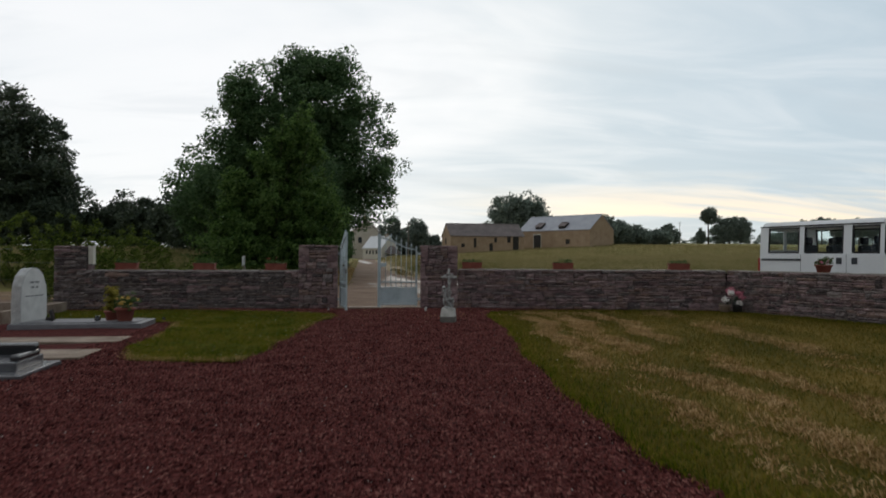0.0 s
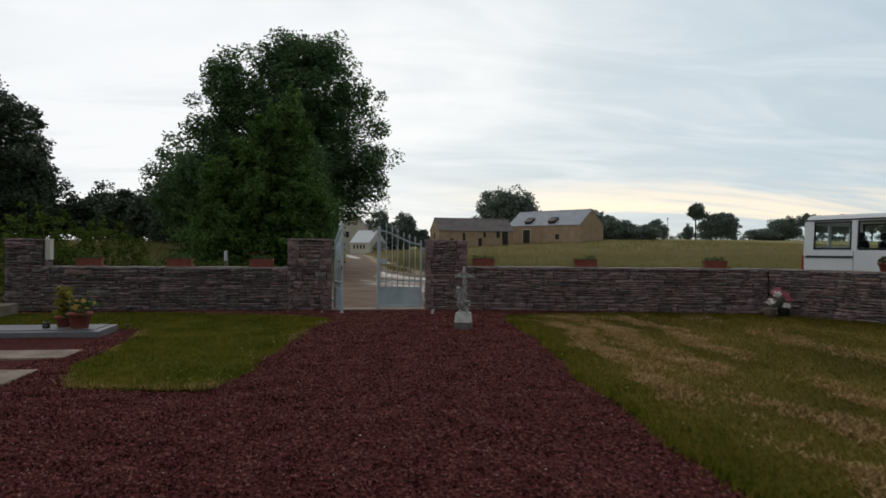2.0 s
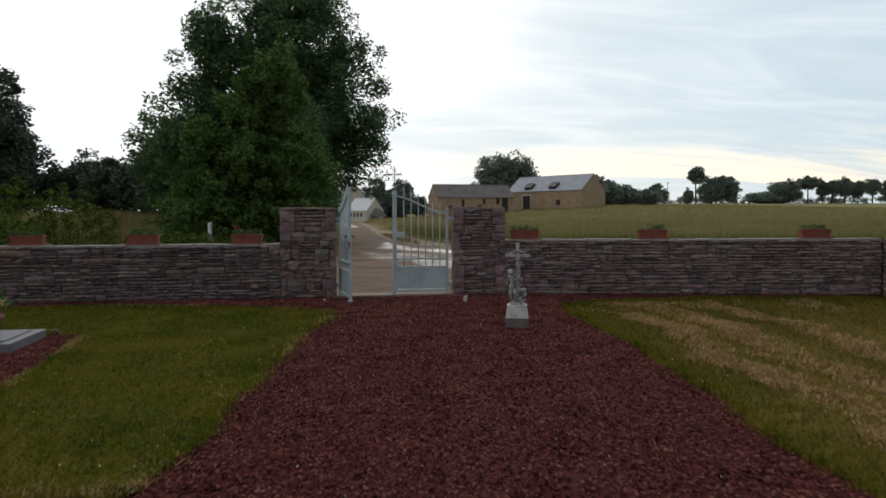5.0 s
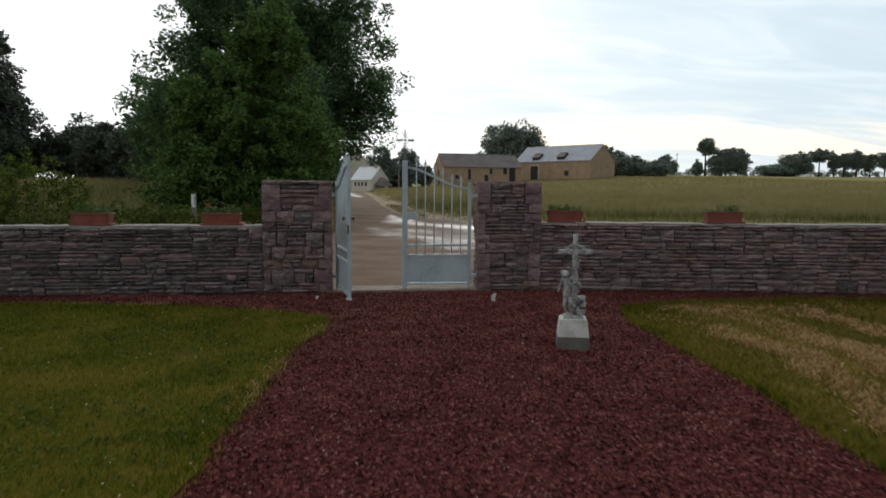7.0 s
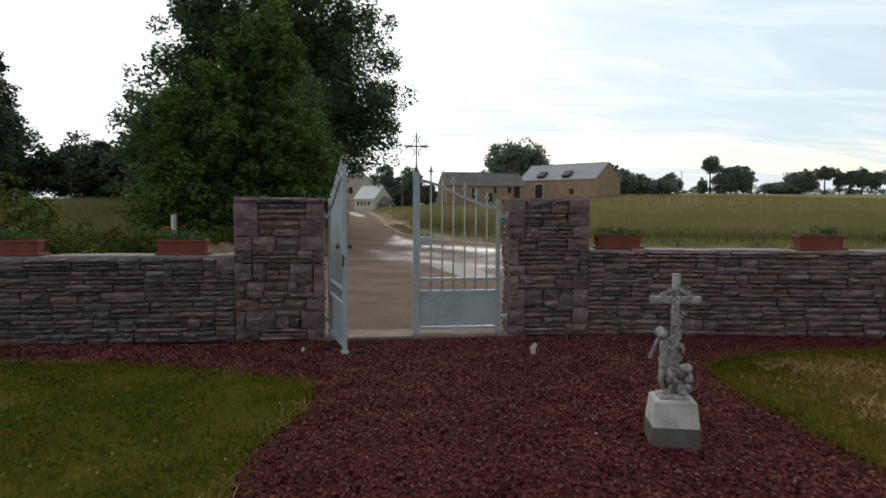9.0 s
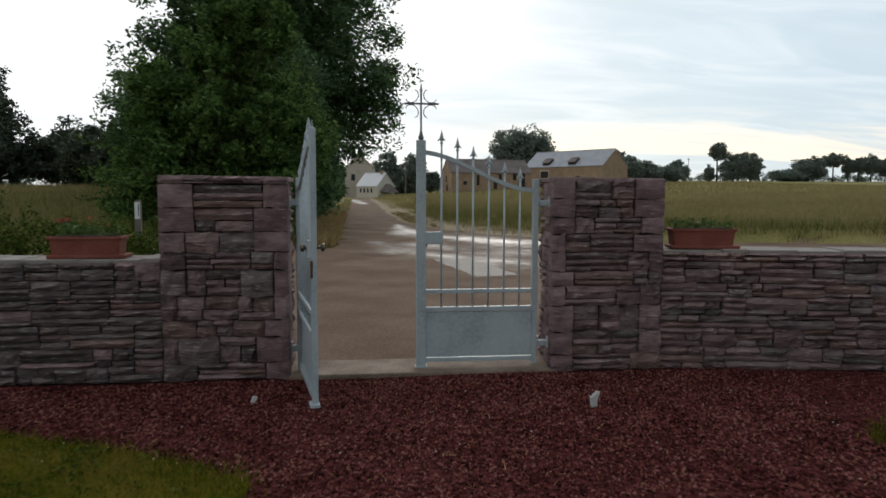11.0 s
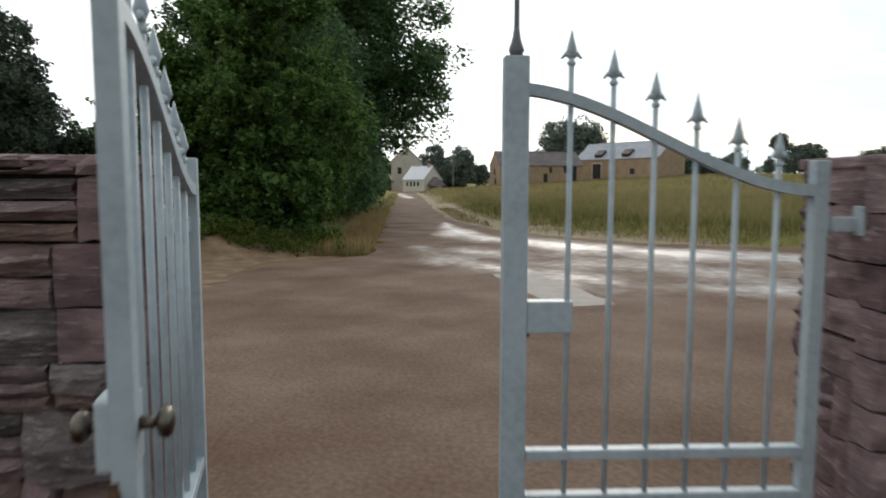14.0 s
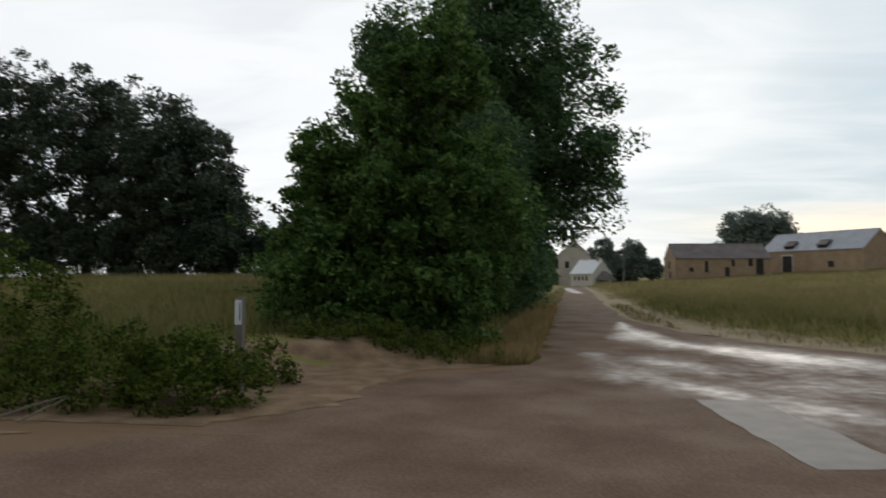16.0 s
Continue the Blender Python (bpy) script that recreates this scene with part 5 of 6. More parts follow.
g1 = slab("grave", -6.5, -4.3, -4.42, -3.44, -0.03, 0.085, "granite_grey", "grey granite grave slab edged with gravel", 3)
bm = bmesh.new()
box(bm, (0.02, 0, 0.093), (1.95, 0.74, 0.02), 0.006)
part("inner_panel", bm, "granite_grey", g1, "polished inset panel")


def headstone(m):
    ob = thing("headstone", m, "white granite headstone with rough-hewn edges and engraving", "headstone")
    out = [(-0.46, 0.0), (0.46, 0.0), (0.47, 0.45), (0.44, 0.72), (0.33, 0.93), (0.16, 1.05), (-0.02, 1.08), (-0.18, 1.04), (-0.34, 0.92), (-0.44, 0.72), (-0.47, 0.4)]
    bm = bmesh.new()
    prism(bm, out, -0.095, 0.075)
    bmesh.ops.subdivide_edges(bm, edges=[e for e in bm.edges if abs(e.verts[0].co.y - e.verts[1].co.y) > 0.1], cuts=3)
    rr = random.Random(3)
    for v in bm.verts:
        if -0.09 < v.co.y < 0.07:
            k = 1 + rr.uniform(-0.03, 0.035)
            v.co.x *= k
            v.co.z *= 1 + rr.uniform(-0.015, 0.02)
    part("stone", bm, "granite_rough", ob, "rough-hewn edge")
    bm = bmesh.new()
    prism(bm, [(x_ * 0.965, 0.01 + z_ * 0.975) for x_, z_ in out], -0.101, -0.094)
    face = part("face", bm, "granite_white", ob, "smooth white engraved face")
    for row, z_ in enumerate((0.79, 0.69, 0.52)):
        for x0, x1 in (((-0.17, -0.03), (0.02, 0.17)), ((-0.12, -0.01), (0.04, 0.13)), ((-0.32, -0.17), (-0.14, -0.02), (0.02, 0.12), (0.15, 0.33)))[row]:
            bm = bmesh.new()
            box(bm, ((x0 + x1) / 2, -0.1025, z_), (x1 - x0, 0.003, 0.035 if row < 2 else 0.022))
            part("engraved_line", bm, "engraving", face)
    return ob


headstone(pose(-6.38, -3.92, 0.08, 0, 0, 84) @ Matrix.Diagonal((0.84, 1.0, 0.91, 1)))
flower_pot(pose(-4.66, -4.05, 0.1), "flower_pot", 0.17, 0.24, "terracotta", ["petal_yellow", "petal_yellow"], 73, "terracotta pot of yellow flowers on a grave slab", 0.17, 0.24, 46)
vase = flower_pot(pose(-4.96, -3.86, 0.1), "potted_shrub", 0.13, 0.17, "terracotta", [], 74, "pot with a tall yellowish conifer on a grave slab", 0.05, 0.34, 20)
rng = np.random.default_rng(75)
V, F = leaf_cloud(np.stack([rng.normal(0, 0.06, 70), rng.normal(0, 0.06, 70), rng.uniform(0.2, 0.6, 70)], 1), 0.05, 16, 0.05, rng)
arrays("conifer", V, F, "leaf_conifer", vase)
for k, (x_, y_, s) in enumerate([(-5.95, -3.98, 1.0), (-5.15, -4.02, 0.75), (-4.02, -3.9, 0.4)]):
    bm = bmesh.new()
    if k == 0:
        box(bm, (0, 0, 0.1), (0.05, 0.2, 0.2), 0.012, Matrix.Rotation(-0.2, 3, "Y"))
        box(bm, (-0.05, 0, 0.04), (0.1, 0.08, 0.06), 0.01)
    else:
        lathe(bm, [(0.06, 0), (0.075, 0.03), (0.055, 0.09), (0.068, 0.12), (0.05, 0.125)], (0, 0, 0), 12)
    tagged(part("grave_plaque" if k == 0 else "grave_vase", bm, "granite_black", at=pose(x_, y_, 0.1, 0, 0, 15) @ Matrix.Scale(s, 4)), "small black polished memorial on a grave slab", "memorial")
slab("grave_cover", -6.8, -3.95, -6.45, -5.80, -0.03, 0.022, "concrete", "flat pale concrete grave cover in gravel", 2)
slab("grave_cover", -6.4, -3.84, -8.05, -7.25, -0.03, 0.022, "concrete", "flat pale concrete grave cover in gravel", 2)
g4 = slab("grave", -6.1, -3.86, -9.5, -8.4, -0.03, 0.045, "granite_dark", "low dark granite grave with a polished black frame", 3)
bm = bmesh.new()
box(bm, (0.06, 0.1, 0.09), (1.80, 0.7, 0.1), 0.015)
part("raised_slab", bm, "granite_dark", g4, "raised dark grey slab")
bm = bmesh.new()
box(bm, (0.14, 0.40, 0.175), (1.56, 0.12, 0.20), 0.03, Matrix.Rotation(0.25, 3, "X"))
box(bm, (0.90, 0.12, 0.16), (0.10, 0.56, 0.09), 0.03)
part("black_frame", bm, "granite_black", g4, "polished black rolled frame")
kerb = thing("grave_kerb", pose(-7.1, -2.2, 0), "low pale concrete kerb round an older grave", "grave")
for k, (cx, cy, sx, sy) in enumerate([(0, 0, 0.14, 2.7), (-0.75, 1.28, 1.4, 0.14), (-0.75, -1.28, 1.4, 0.14)]):
    bm = bmesh.new()
    box(bm, (cx, cy, 0.1), (sx, sy, 0.26), 0.015)
    part("kerb_stone", bm, "concrete", kerb)

# notice box on the end pier, fence beside it
nb = thing("notice_box", pose(-6.9, 0.16, 1.06), "narrow cream-painted notice box fixed to the pier", "notice box")
bm = bmesh.new()
box(bm, (0, 0, 0.21), (0.11, 0.16, 0.42), 0.008)
part("case", bm, "cream_box", nb)
bm = bmesh.new()
box(bm, (0, 0, -0.005), (0.13, 0.18, 0.02), 0.004)
box(bm, (-0.062, 0, 0.2), (0.012, 0.17, 0.43), 0.003)
part("frame", bm, "rubber", nb, "dark backing frame")
bm = bmesh.new()
box(bm, (0, 0, 0.43), (0.13, 0.18, 0.02), 0.005)
part("lid", bm, "cream_box", nb)
bm = bmesh.new()
box(bm, (-0.01, 0, -0.07), (0.08, 0.2, 0.12), 0.004)
part("support", bm, "stone", nb)

fence = thing("wire_fence", pose(-9.0, 0.1, 0), "galvanised post and wire fence beside the wall", "fence")
for k in range(4):
    bm = bmesh.new()
    tube(bm, [(-2.2 * k, 0, -0.05), (-2.2 * k, 0, 1.5)], 0.035, 10)
    lathe(bm, [(0.038, 0), (0.038, 0.015), (0.01, 0.03)], (-2.2 * k, 0, 1.5), 10)
    part("post", bm, "iron", fence, smooth=True)
for z_ in (0.3, 0.7, 1.1, 1.42):
    bm = bmesh.new()
    tube(bm, [(1.2, 0, z_), (-6.6, 0, z_)], 0.003, 5)
    part("wire", bm, "iron", fence)


# ---- the van beyond the side wall ----
def van(m):
    ob = thing("minibus", m, "white minibus parked beyond the stone wall", "van")
    # side panel seen from the grounds is at local y = 0; x runs forwards from the rear
    bm = bmesh.new()
    prism(bm, [(0.0, 0.42), (0.06, 0.36), (4.75, 0.36), (4.88, 0.5), (4.86, 0.85), (4.55, 1.08), (3.75, 1.30), (3.6, 1.41), (-0.01, 1.41)], 0, 1.9)
    bmesh.ops.bevel(bm, geom=list(bm.edges), offset=0.03, segments=2, affect="EDGES")
    body = part("body", bm, "white_paint", ob)
    bm = bmesh.new()
    vs = box(bm, (1.55, 0.95, 2.115), (3.14, 1.80, 0.15))
    for v in vs:
        if v.co.z > 2.12:
            v.co.y = 0.95 + (v.co.y - 0.95) * 0.9
            v.co.x = 1.55 + (v.co.x - 1.55) * 0.97
    bmesh.ops.bevel(bm, geom=list(bm.edges), offset=0.035, segments=3, affect="EDGES")
    part("roof", bm, "white_paint", ob)
    for y_, s in ((0.03, 1), (1.87, -1)):
        for x0, x1 in ((0.0, 0.24), (1.10, 1.23), (2.20, 2.40), (3.02, 3.12)):
            bm = bmesh.new()
            vs = box(bm, ((x0 + x1) / 2, y_ + s * 0.02, 1.73), (x1 - x0, 0.06, 0.70), 0.01)
            for v in vs:
                if v.co.z > 1.7:
                    v.co.y += s * 0.035
            part("pillar", bm, "white_paint", body)
        for x0, x1, front in ((0.24, 1.10, 0), (1.23, 2.20, 0), (2.40, 3.02, 0), (3.12, 3.55, 1)):
            bm = bmesh.new()
            z0, z1, t = 1.43, 2.035, 0.03
            for a, b, c, d in ((x0, x1, z0, z0 + t), (x0, x1, z1 - t, z1), (x0, x0 + t, z0, z1), (x1 - t, x1, z0, z1)):
                vs = box(bm, ((a + b) / 2, y_, (c + d) / 2), (b - a, 0.03, d - c))
                for v in vs:
                    v.co.y += s * 0.04 * (v.co.z - z0) / (z1 - z0)
            frame_ = part("window_seal", bm, "rubber", body)
            bm = bmesh.new()
            vs = box(bm, ((x0 + x1) / 2, y_ + s * 0.006, (z0 + z1) / 2), (x1 - x0 - 0.03, 0.006, z1 - z0 - 0.03))
            for v in vs:
                v.co.y += s * 0.04 * (v.co.z - z0) / (z1 - z0)
            pane = part("pane", bm, "glass", frame_)
            pane.visible_shadow = False
    bm = bmesh.new()
    prism(bm, [(3.12, 2.17), (3.05, 2.12), (3.62, 1.38), (3.70, 1.40)], 0.12, 1.78)
    ws_ = part("windscreen", bm, "glass", body)
    for y_, s in ((0.03, 1), (1.87, -1)):
        bm = bmesh.new()
        tube(bm, [(3.1, y_ + s * 0.06, 2.12), (3.66, y_, 1.38)], 0.035, 8)
        part("windscreen_pillar", bm, "white_paint", body)
    bm = bmesh.new()
    for y0, y1, z0, z1 in ((0.1, 1.8, 1.41, 1.50), (0.1, 1.8, 1.98, 2.06), (0.1, 0.2, 1.50, 1.98), (0.90, 1.0, 1.50, 1.98), (1.7, 1.8, 1.50, 1.98)):
        box(bm, (-0.005, (y0 + y1) / 2, (z0 + z1) / 2), (0.03, y1 - y0, z1 - z0), 0.006)
    part("rear_door_frame", bm, "white_paint", body)
    for y0, y1 in ((0.2, 0.90), (1.0, 1.7)):
        bm = bmesh.new()
        box(bm, (-0.005, (y0 + y1) / 2, 1.74), (0.006, y1 - y0, 0.48))
        part("rear_pane", bm, "glass", body).visible_shadow = False
    bm = bmesh.new()
    tube(bm, [(0.0, 0.045, 2.075), (1.5, 0.045, 2.082), (3.1, 0.045, 2.075)], 0.014, 6)
    part("roof_gutter", bm, "plastic_grey", body)
    for x_ in (1.05, 1.85, 2.75):
        for y_ in (0.5, 1.4):
            bm = bmesh.new()
            box(bm, (x_, y_, 1.28), (0.13, 0.44, 0.7), 0.06, Matrix.Rotation(-0.12, 3, "Y"))
            box(bm, (x_ - 0.05, y_, 1.72), (0.09, 0.24, 0.18), 0.04)
            part("seat", bm, "seat_cloth", body, "dark cloth seat")
    bm = bmesh.new()
    box(bm, (1.55, 0.95, 1.405), (3.0, 1.7, 0.02))
    part("interior_floor", bm, "seat_cloth", body)
    bm = bmesh.new()
    box(bm, (0.62, -0.012, 1.262), (1.1, 0.02, 0.05), 0.006)
    part("side_moulding", bm, "plastic_grey", body)
    for x_ in (2.12, 2.48):
        bm = bmesh.new()
        box(bm, (x_, -0.008, 1.245), (0.13, 0.022, 0.15), 0.012)
        h_ = part("door_handle", bm, "plastic_grey", body, "square grey recessed handle")
    for x_ in (2.29, 1.16, 3.28):
        bm = bmesh.new()
        box(bm, (x_, 0.0, 0.9), (0.008, 0.006, 1.0))
        part("door_seam", bm, "rubber", body)
    bm = bmesh.new()
    box(bm, (-0.005, 0.03, 1.02), (0.05, 0.10, 0.55), 0.012)
    part("rear_lamp", bm, "red_lens", body)
    bm = bmesh.new()
    box(bm, (1.9, -0.015, 0.62), (3.2, 0.03, 0.12), 0.01)
    part("sill_trim", bm, "plastic_grey", body)
    bm = bmesh.new()
    box(bm, (3.3, -0.12, 1.5), (0.1, 0.14, 0.24), 0.03)
    part("door_mirror", bm, "rubber", body)
    for x_ in (0.75, 3.85):
        for y_ in (0.08, 1.82):
            w_ = bmesh.new()
            tube(w_, [(x_, y_ - 0.09, 0.32), (x_, y_ - 0.06, 0.32), (x_, y_ + 0.06, 0.32), (x_, y_ + 0.09, 0.32)], [0.29, 0.32, 0.32, 0.29], 24)
            wheel = part("wheel", w_, "rubber", ob, smooth=False)
            w_ = bmesh.new()
            tube(w_, [(x_, y_ - 0.1, 0.32), (x_, y_ + 0.1, 0.32)], [0.19, 0.19], 18)
            part("rim", w_, "plastic_grey", wheel)
    return ob


d_side = Vector((14.5 - 8.48, -18.3 + 1.08, 0)).normalized()
rear = Vector((9.62, -0.62, 0.0))
van(Matrix.Translation((rear.x, rear.y, 0.0)) @ Matrix.Rotation(math.atan2(d_side.y, d_side.x), 4, "Z"))
bm = bmesh.new()
box(bm, (0, 0, -0.02), (9, 4.6, 0.05), 0.01)
tagged(part("parking_strip", bm, "road", at=pose(12.4, -6.2, 0.0, 0, 0, math.degrees(math.atan2(d_side.y, d_side.x)))), "asphalt strip beyond the side wall under the minibus", "road", kind="structure")


# ---- trees and hedges ----
def crown_points(n, c, r, rng, shell=0.55, lobes=11, low=-1.0):
    """Clump centres in a lobed crown: more of them near its skin."""
    d = rng.normal(size=(n * 3, 3))
    d /= np.linalg.norm(d, axis=1, keepdims=True)
    d = d[d[:, 2] > low][:n]
    L_ = rng.normal(size=(lobes, 3))
    L_ /= np.linalg.norm(L_, axis=1, keepdims=True)
    bulge = 0.74 + 0.32 * np.max(np.clip(d @ L_.T, 0, 1) ** 4, axis=1) + rng.normal(0, 0.07, len(d))
    k = rng.uniform(0, 1, (len(d), 1)) ** shell
    return np.array(c) + d * bulge[:, None] * k * np.array(r)


def tree(name, base, c, r, label, mat="leaf_ash", clumps=240, per=120, clump_r=0.9, leaf=0.28, trunk_r=0.3, seed=1, limbs=10, category="tree", group="", low=-1.0, shell=0.55, fork=0.35, flat=0.8, extra=(), shoots=0):
    """A tapered, forked trunk with limbs that reach into a crown of leaf clumps. c and r are the crown's centre and half sizes from the base."""
    rng = np.random.default_rng(seed)
    ob = thing(name, Matrix.Translation(base), label, category, group)
    pts = crown_points(clumps, c, r, rng, shell, low=low)
    for ec, er, en in extra:
        pts = np.concatenate([pts, crown_points(en, ec, er, rng, shell)])
    bm = bmesh.new()
    top = Vector(c) + Vector((0, 0, r[2] * 0.5))
    f = Vector((c[0] * fork, c[1] * fork, max(0.4, (c[2] - r[2] * 0.75))))
    tube(bm, [(0, 0, -0.3), (0.02, 0, 0.3), tuple(f * 0.6), tuple(f), tuple(f.lerp(top, 0.5)), tuple(top)], [trunk_r * 1.35, trunk_r * 1.05, trunk_r * 0.9, trunk_r * 0.8, trunk_r * 0.4, trunk_r * 0.08], 9)
    for k in range(limbs):
        t = Vector(pts[int(rng.integers(len(pts)))])
        s = f.lerp(top, float(rng.uniform(0, 0.55)))
        mid = s.lerp(t, 0.5) + Vector((0, 0, 0.12 * (t - s).length * float(rng.uniform(-0.3, 1))))
        w = trunk_r * float(rng.uniform(0.2, 0.42))
        tube(bm, [tuple(s), tuple(s.lerp(mid, 0.5)), tuple(mid), tuple(t)], [w, w * 0.8, w * 0.5, w * 0.12], 6)
    V, F = leaf_cloud(pts, clump_r * rng.uniform(0.6, 1.3, len(pts)), per, leaf, rng, flat=flat)
    for k in range(shoots):
        # whippy shoots that stand out of the crown, with leaves along them
        s = Vector(pts[int(rng.integers(len(pts)))])
        d = (s - Vector(c)).normalized() * 0.8 + Vector((float(rng.normal(0, 0.25)), float(rng.normal(0, 0.25)), 0.55))
        n_ = float(rng.uniform(0.5, 1.25))
        e = s + d * n_
        sb = bmesh.new()
        tube(sb, [tuple(s.lerp(f, 0.35)), tuple(s.lerp(e, 0.6) + Vector((0, 0, 0.05))), tuple(e)], [0.014, 0.008, 0.003], 5)
        part("shoot", sb, "bark", ob)
        along = np.array([tuple(s.lerp(e, t)) for t in np.linspace(0.15, 1, 9)])
        V2, F2 = leaf_cloud(along, 0.13, 7, leaf, rng)
        F = np.concatenate([F, F2 + len(V)])
        V = np.concatenate([V, V2])
    part("trunk", bm, "bark", ob, smooth=True)
    arrays("crown", V, F, mat, ob)
    return ob


def on(x_, y_, dz=0.0):
    return (x_, y_, land1(x_, y_) + dz)


# the ash behind the hedge by the lane, with the hazel bush in front
tree("ash_tree", on(-4.5, 30.6), (0, 0, 9.45), (6.0, 4.6, 5.7), "tall ash tree with a dense dark green crown", "leaf_ash", 560, 110, 0.85, 0.24, 0.42, 11, 22, extra=(((4.7, -0.6, 6.4), (1.6, 2.0, 3.0), 45), ((-4.5, 0, 7.6), (1.4, 2.0, 2.4), 36), ((-4.2, -1.8, 11.2), (1.4, 1.6, 1.7), 44), ((1.4, 0, 13.4), (2.2, 2, 1.5), 40), ((-1.4, 0, 13.4), (1.8, 2, 1.4), 30), ((2.6, -1, 4.6), (2.0, 2, 2.2), 60)))
tree("ash_tree", on(-10.0, 31.5), (0, 0, 5.7), (3.5, 3.4, 3.7), "dark green ash tree behind the hedge", "leaf_ash", 200, 100, 0.95, 0.28, 0.3, 12, 8)
tree("ash_tree", on(-3.7, 23.4), (0, 0, 4.2), (2.2, 2.8, 4.0), "young dark ash tree in the lane hedge", "leaf_ash", 170, 110, 0.7, 0.22, 0.2, 19, 8)
tree("hazel_bush", on(-4.9, 15.6), (0, 0, 2.4), (2.3, 2.0, 2.6), "tall bright green hazel bush at the lane corner", "leaf_bush", 210, 120, 0.36, 0.16, 0.10, 13, 30, "bush", fork=0.1, shell=0.4, extra=(((-1.7, -0.4, 1.9), (1.2, 1.1, 1.9), 60), ((1.4, -0.3, 2.2), (1.4, 1.2, 2.3), 70), ((0.1, 0.4, 5.2), (1.2, 1.2, 1.9), 70), ((1.1, 0.6, 5.6), (1.3, 1.1, 2.1), 80), ((-1.5, 0.2, 3.8), (1.0, 1.0, 1.3), 40), ((-0.7, -1.3, 0.8), (2.2, 0.8, 1.0), 70), ((1.6, -1.0, 0.7), (1.2, 1.0, 1.0), 50)), shoots=46)
tree("hazel_bush", on(-3.1, 17.6), (0, 0, 2.5), (1.7, 2.3, 2.9), "dense green bush in the lane hedge", "leaf_bush", 170, 110, 0.42, 0.14, 0.09, 14, 10, "bush", fork=0.1, shell=0.4, shoots=14)
tree("hazel_bush", on(-7.2, 17.2), (0, 0, 1.1), (1.6, 1.7, 1.4), "lower hazel bush beside the field", "leaf_bush", 110, 100, 0.42, 0.14, 0.08, 15, 8, "bush", fork=0.1, shell=0.4, shoots=20)
for k, (x_, y_, h_) in enumerate([(-3.3, 27, 4.2), (-3.4, 33, 4.4), (-3.6, 38, 4.2), (-3.8, 44, 4.0), (-4.1, 52, 3.8), (-4.6, 62, 3.6), (-5.2, 74, 3.4)]):
    tree("hedge_tree", on(x_, y_), (0, 0, h_ * 0.5), (1.7, 3.6, h_ * 0.55), "dark green hedge tree along the lane", "leaf_ash", 90, 80, 0.7, 0.26, 0.15, 90 + k, 5, "bush", "hedge along the lane")
tree("ash_tree", on(-13.9, 41), (0, 0, 5.2), (3.2, 3.3, 4.0), "broad green tree at the field edge", "leaf_ash", 200, 90, 0.85, 0.27, 0.26, 16, 9)
tree("ash_tree", on(-10.4, 38), (0, 0, 5.0), (3.6, 3.2, 3.9), "green tree at the field edge", "leaf_ash", 160, 90, 0.85, 0.27, 0.25, 17, 9)
# oaks on the far side of the left field
for k, (x_, y_, h_, r_) in enumerate([(-38.0, 57, 18.2, 7.3), (-48.5, 59, 23.0, 9.0), (-59, 58, 23.6, 9.6), (-71, 57, 24, 9.0), (-35.5, 61, 10.0, 3.6)]):
    tree("oak_tree", on(x_, y_), (0, 0, h_ * 0.53), (r_, r_ * 0.8, h_ * 0.50), "large dark oak at the edge of the field", "leaf_dark", 370, 95, 1.1, 0.42, 0.45, 110 + k, 18, group="oaks along the field")
for k, (x_, y_, h_) in enumerate([(-30, 64, 5.2), (-26.6, 62, 6.4), (-23, 63, 6.2), (-20, 60, 6.0), (-17, 62, 6.0), (-13, 60, 5.4), (-33.4, 56, 5.6), (-37.5, 55.5, 6.6), (-42, 56, 6.4), (-47, 56, 6.8), (-52, 56, 6.4), (-57, 55, 6.6), (-62, 55, 6.4), (-67, 55, 6.5), (-35, 59, 7.4), (-40, 60, 7.4), (-45, 60, 7.6), (-54, 60, 7.6), (-64, 60, 7.6), (-9, 62, 5.4), (-19.5, 52, 5.6), (-16.0, 47, 6.6), (-23.5, 56, 5.6), (-27.0, 59, 5.4), (-31.2, 59, 6.2)]):
    tree("hedge_tree", on(x_, y_), (0, 0, h_ * 0.48), (3.3, 2.0, h_ * 0.52), "dark shrub in the field hedge", "leaf_dark", 110, 70, 0.8, 0.36, 0.12, 130 + k, 4, "bush", "hedge along the field")
# far woods behind the farms
FAR = [(45.6, 190, 16.4, 10.4, 0.5), (65.1, 170, 9.4, 4.8, 0.45), (74, 184, 8.2, 5.2, 0.45), (82, 190, 6.9, 5.6, 0.45), (92, 195, 5.4, 5.0, 0.45), (100, 215, 5.2, 4.6, 0.45), (111.7, 230, 7.4, 4.6, 0.5), (139.8, 260, 6.4, 2.6, 0.5), (144.4, 262, 14.4, 4.0, 0.78), (150.5, 260, 11.8, 6.0, 0.5), (158, 260, 12.6, 5.6, 0.5), (187.5, 280, 5.4, 8.0, 0.45), (197.7, 280, 10.4, 8.2, 0.5), (211, 282, 11.2, 5.0, 0.75), (218.5, 282, 11.4, 2.8, 0.55), (225, 284, 10.0, 3.9, 0.65), (231.5, 284, 11.0, 4.4, 0.62), (238.5, 284, 11.2, 3.8, 0.6), (247, 285, 10.6, 4.2, 0.68), (256, 286, 11.0, 4.0, 0.6), (266, 286, 10.4, 4.4, 0.6), (4.6, 152, 9.2, 3.8, 0.52), (11.2, 157, 9.4, 3.9, 0.5), (15.6, 160, 5.6, 2.4, 0.5), (-1, 158, 6.5, 3.4, 0.5), (7.5, 160, 6.0, 3.5, 0.5)]
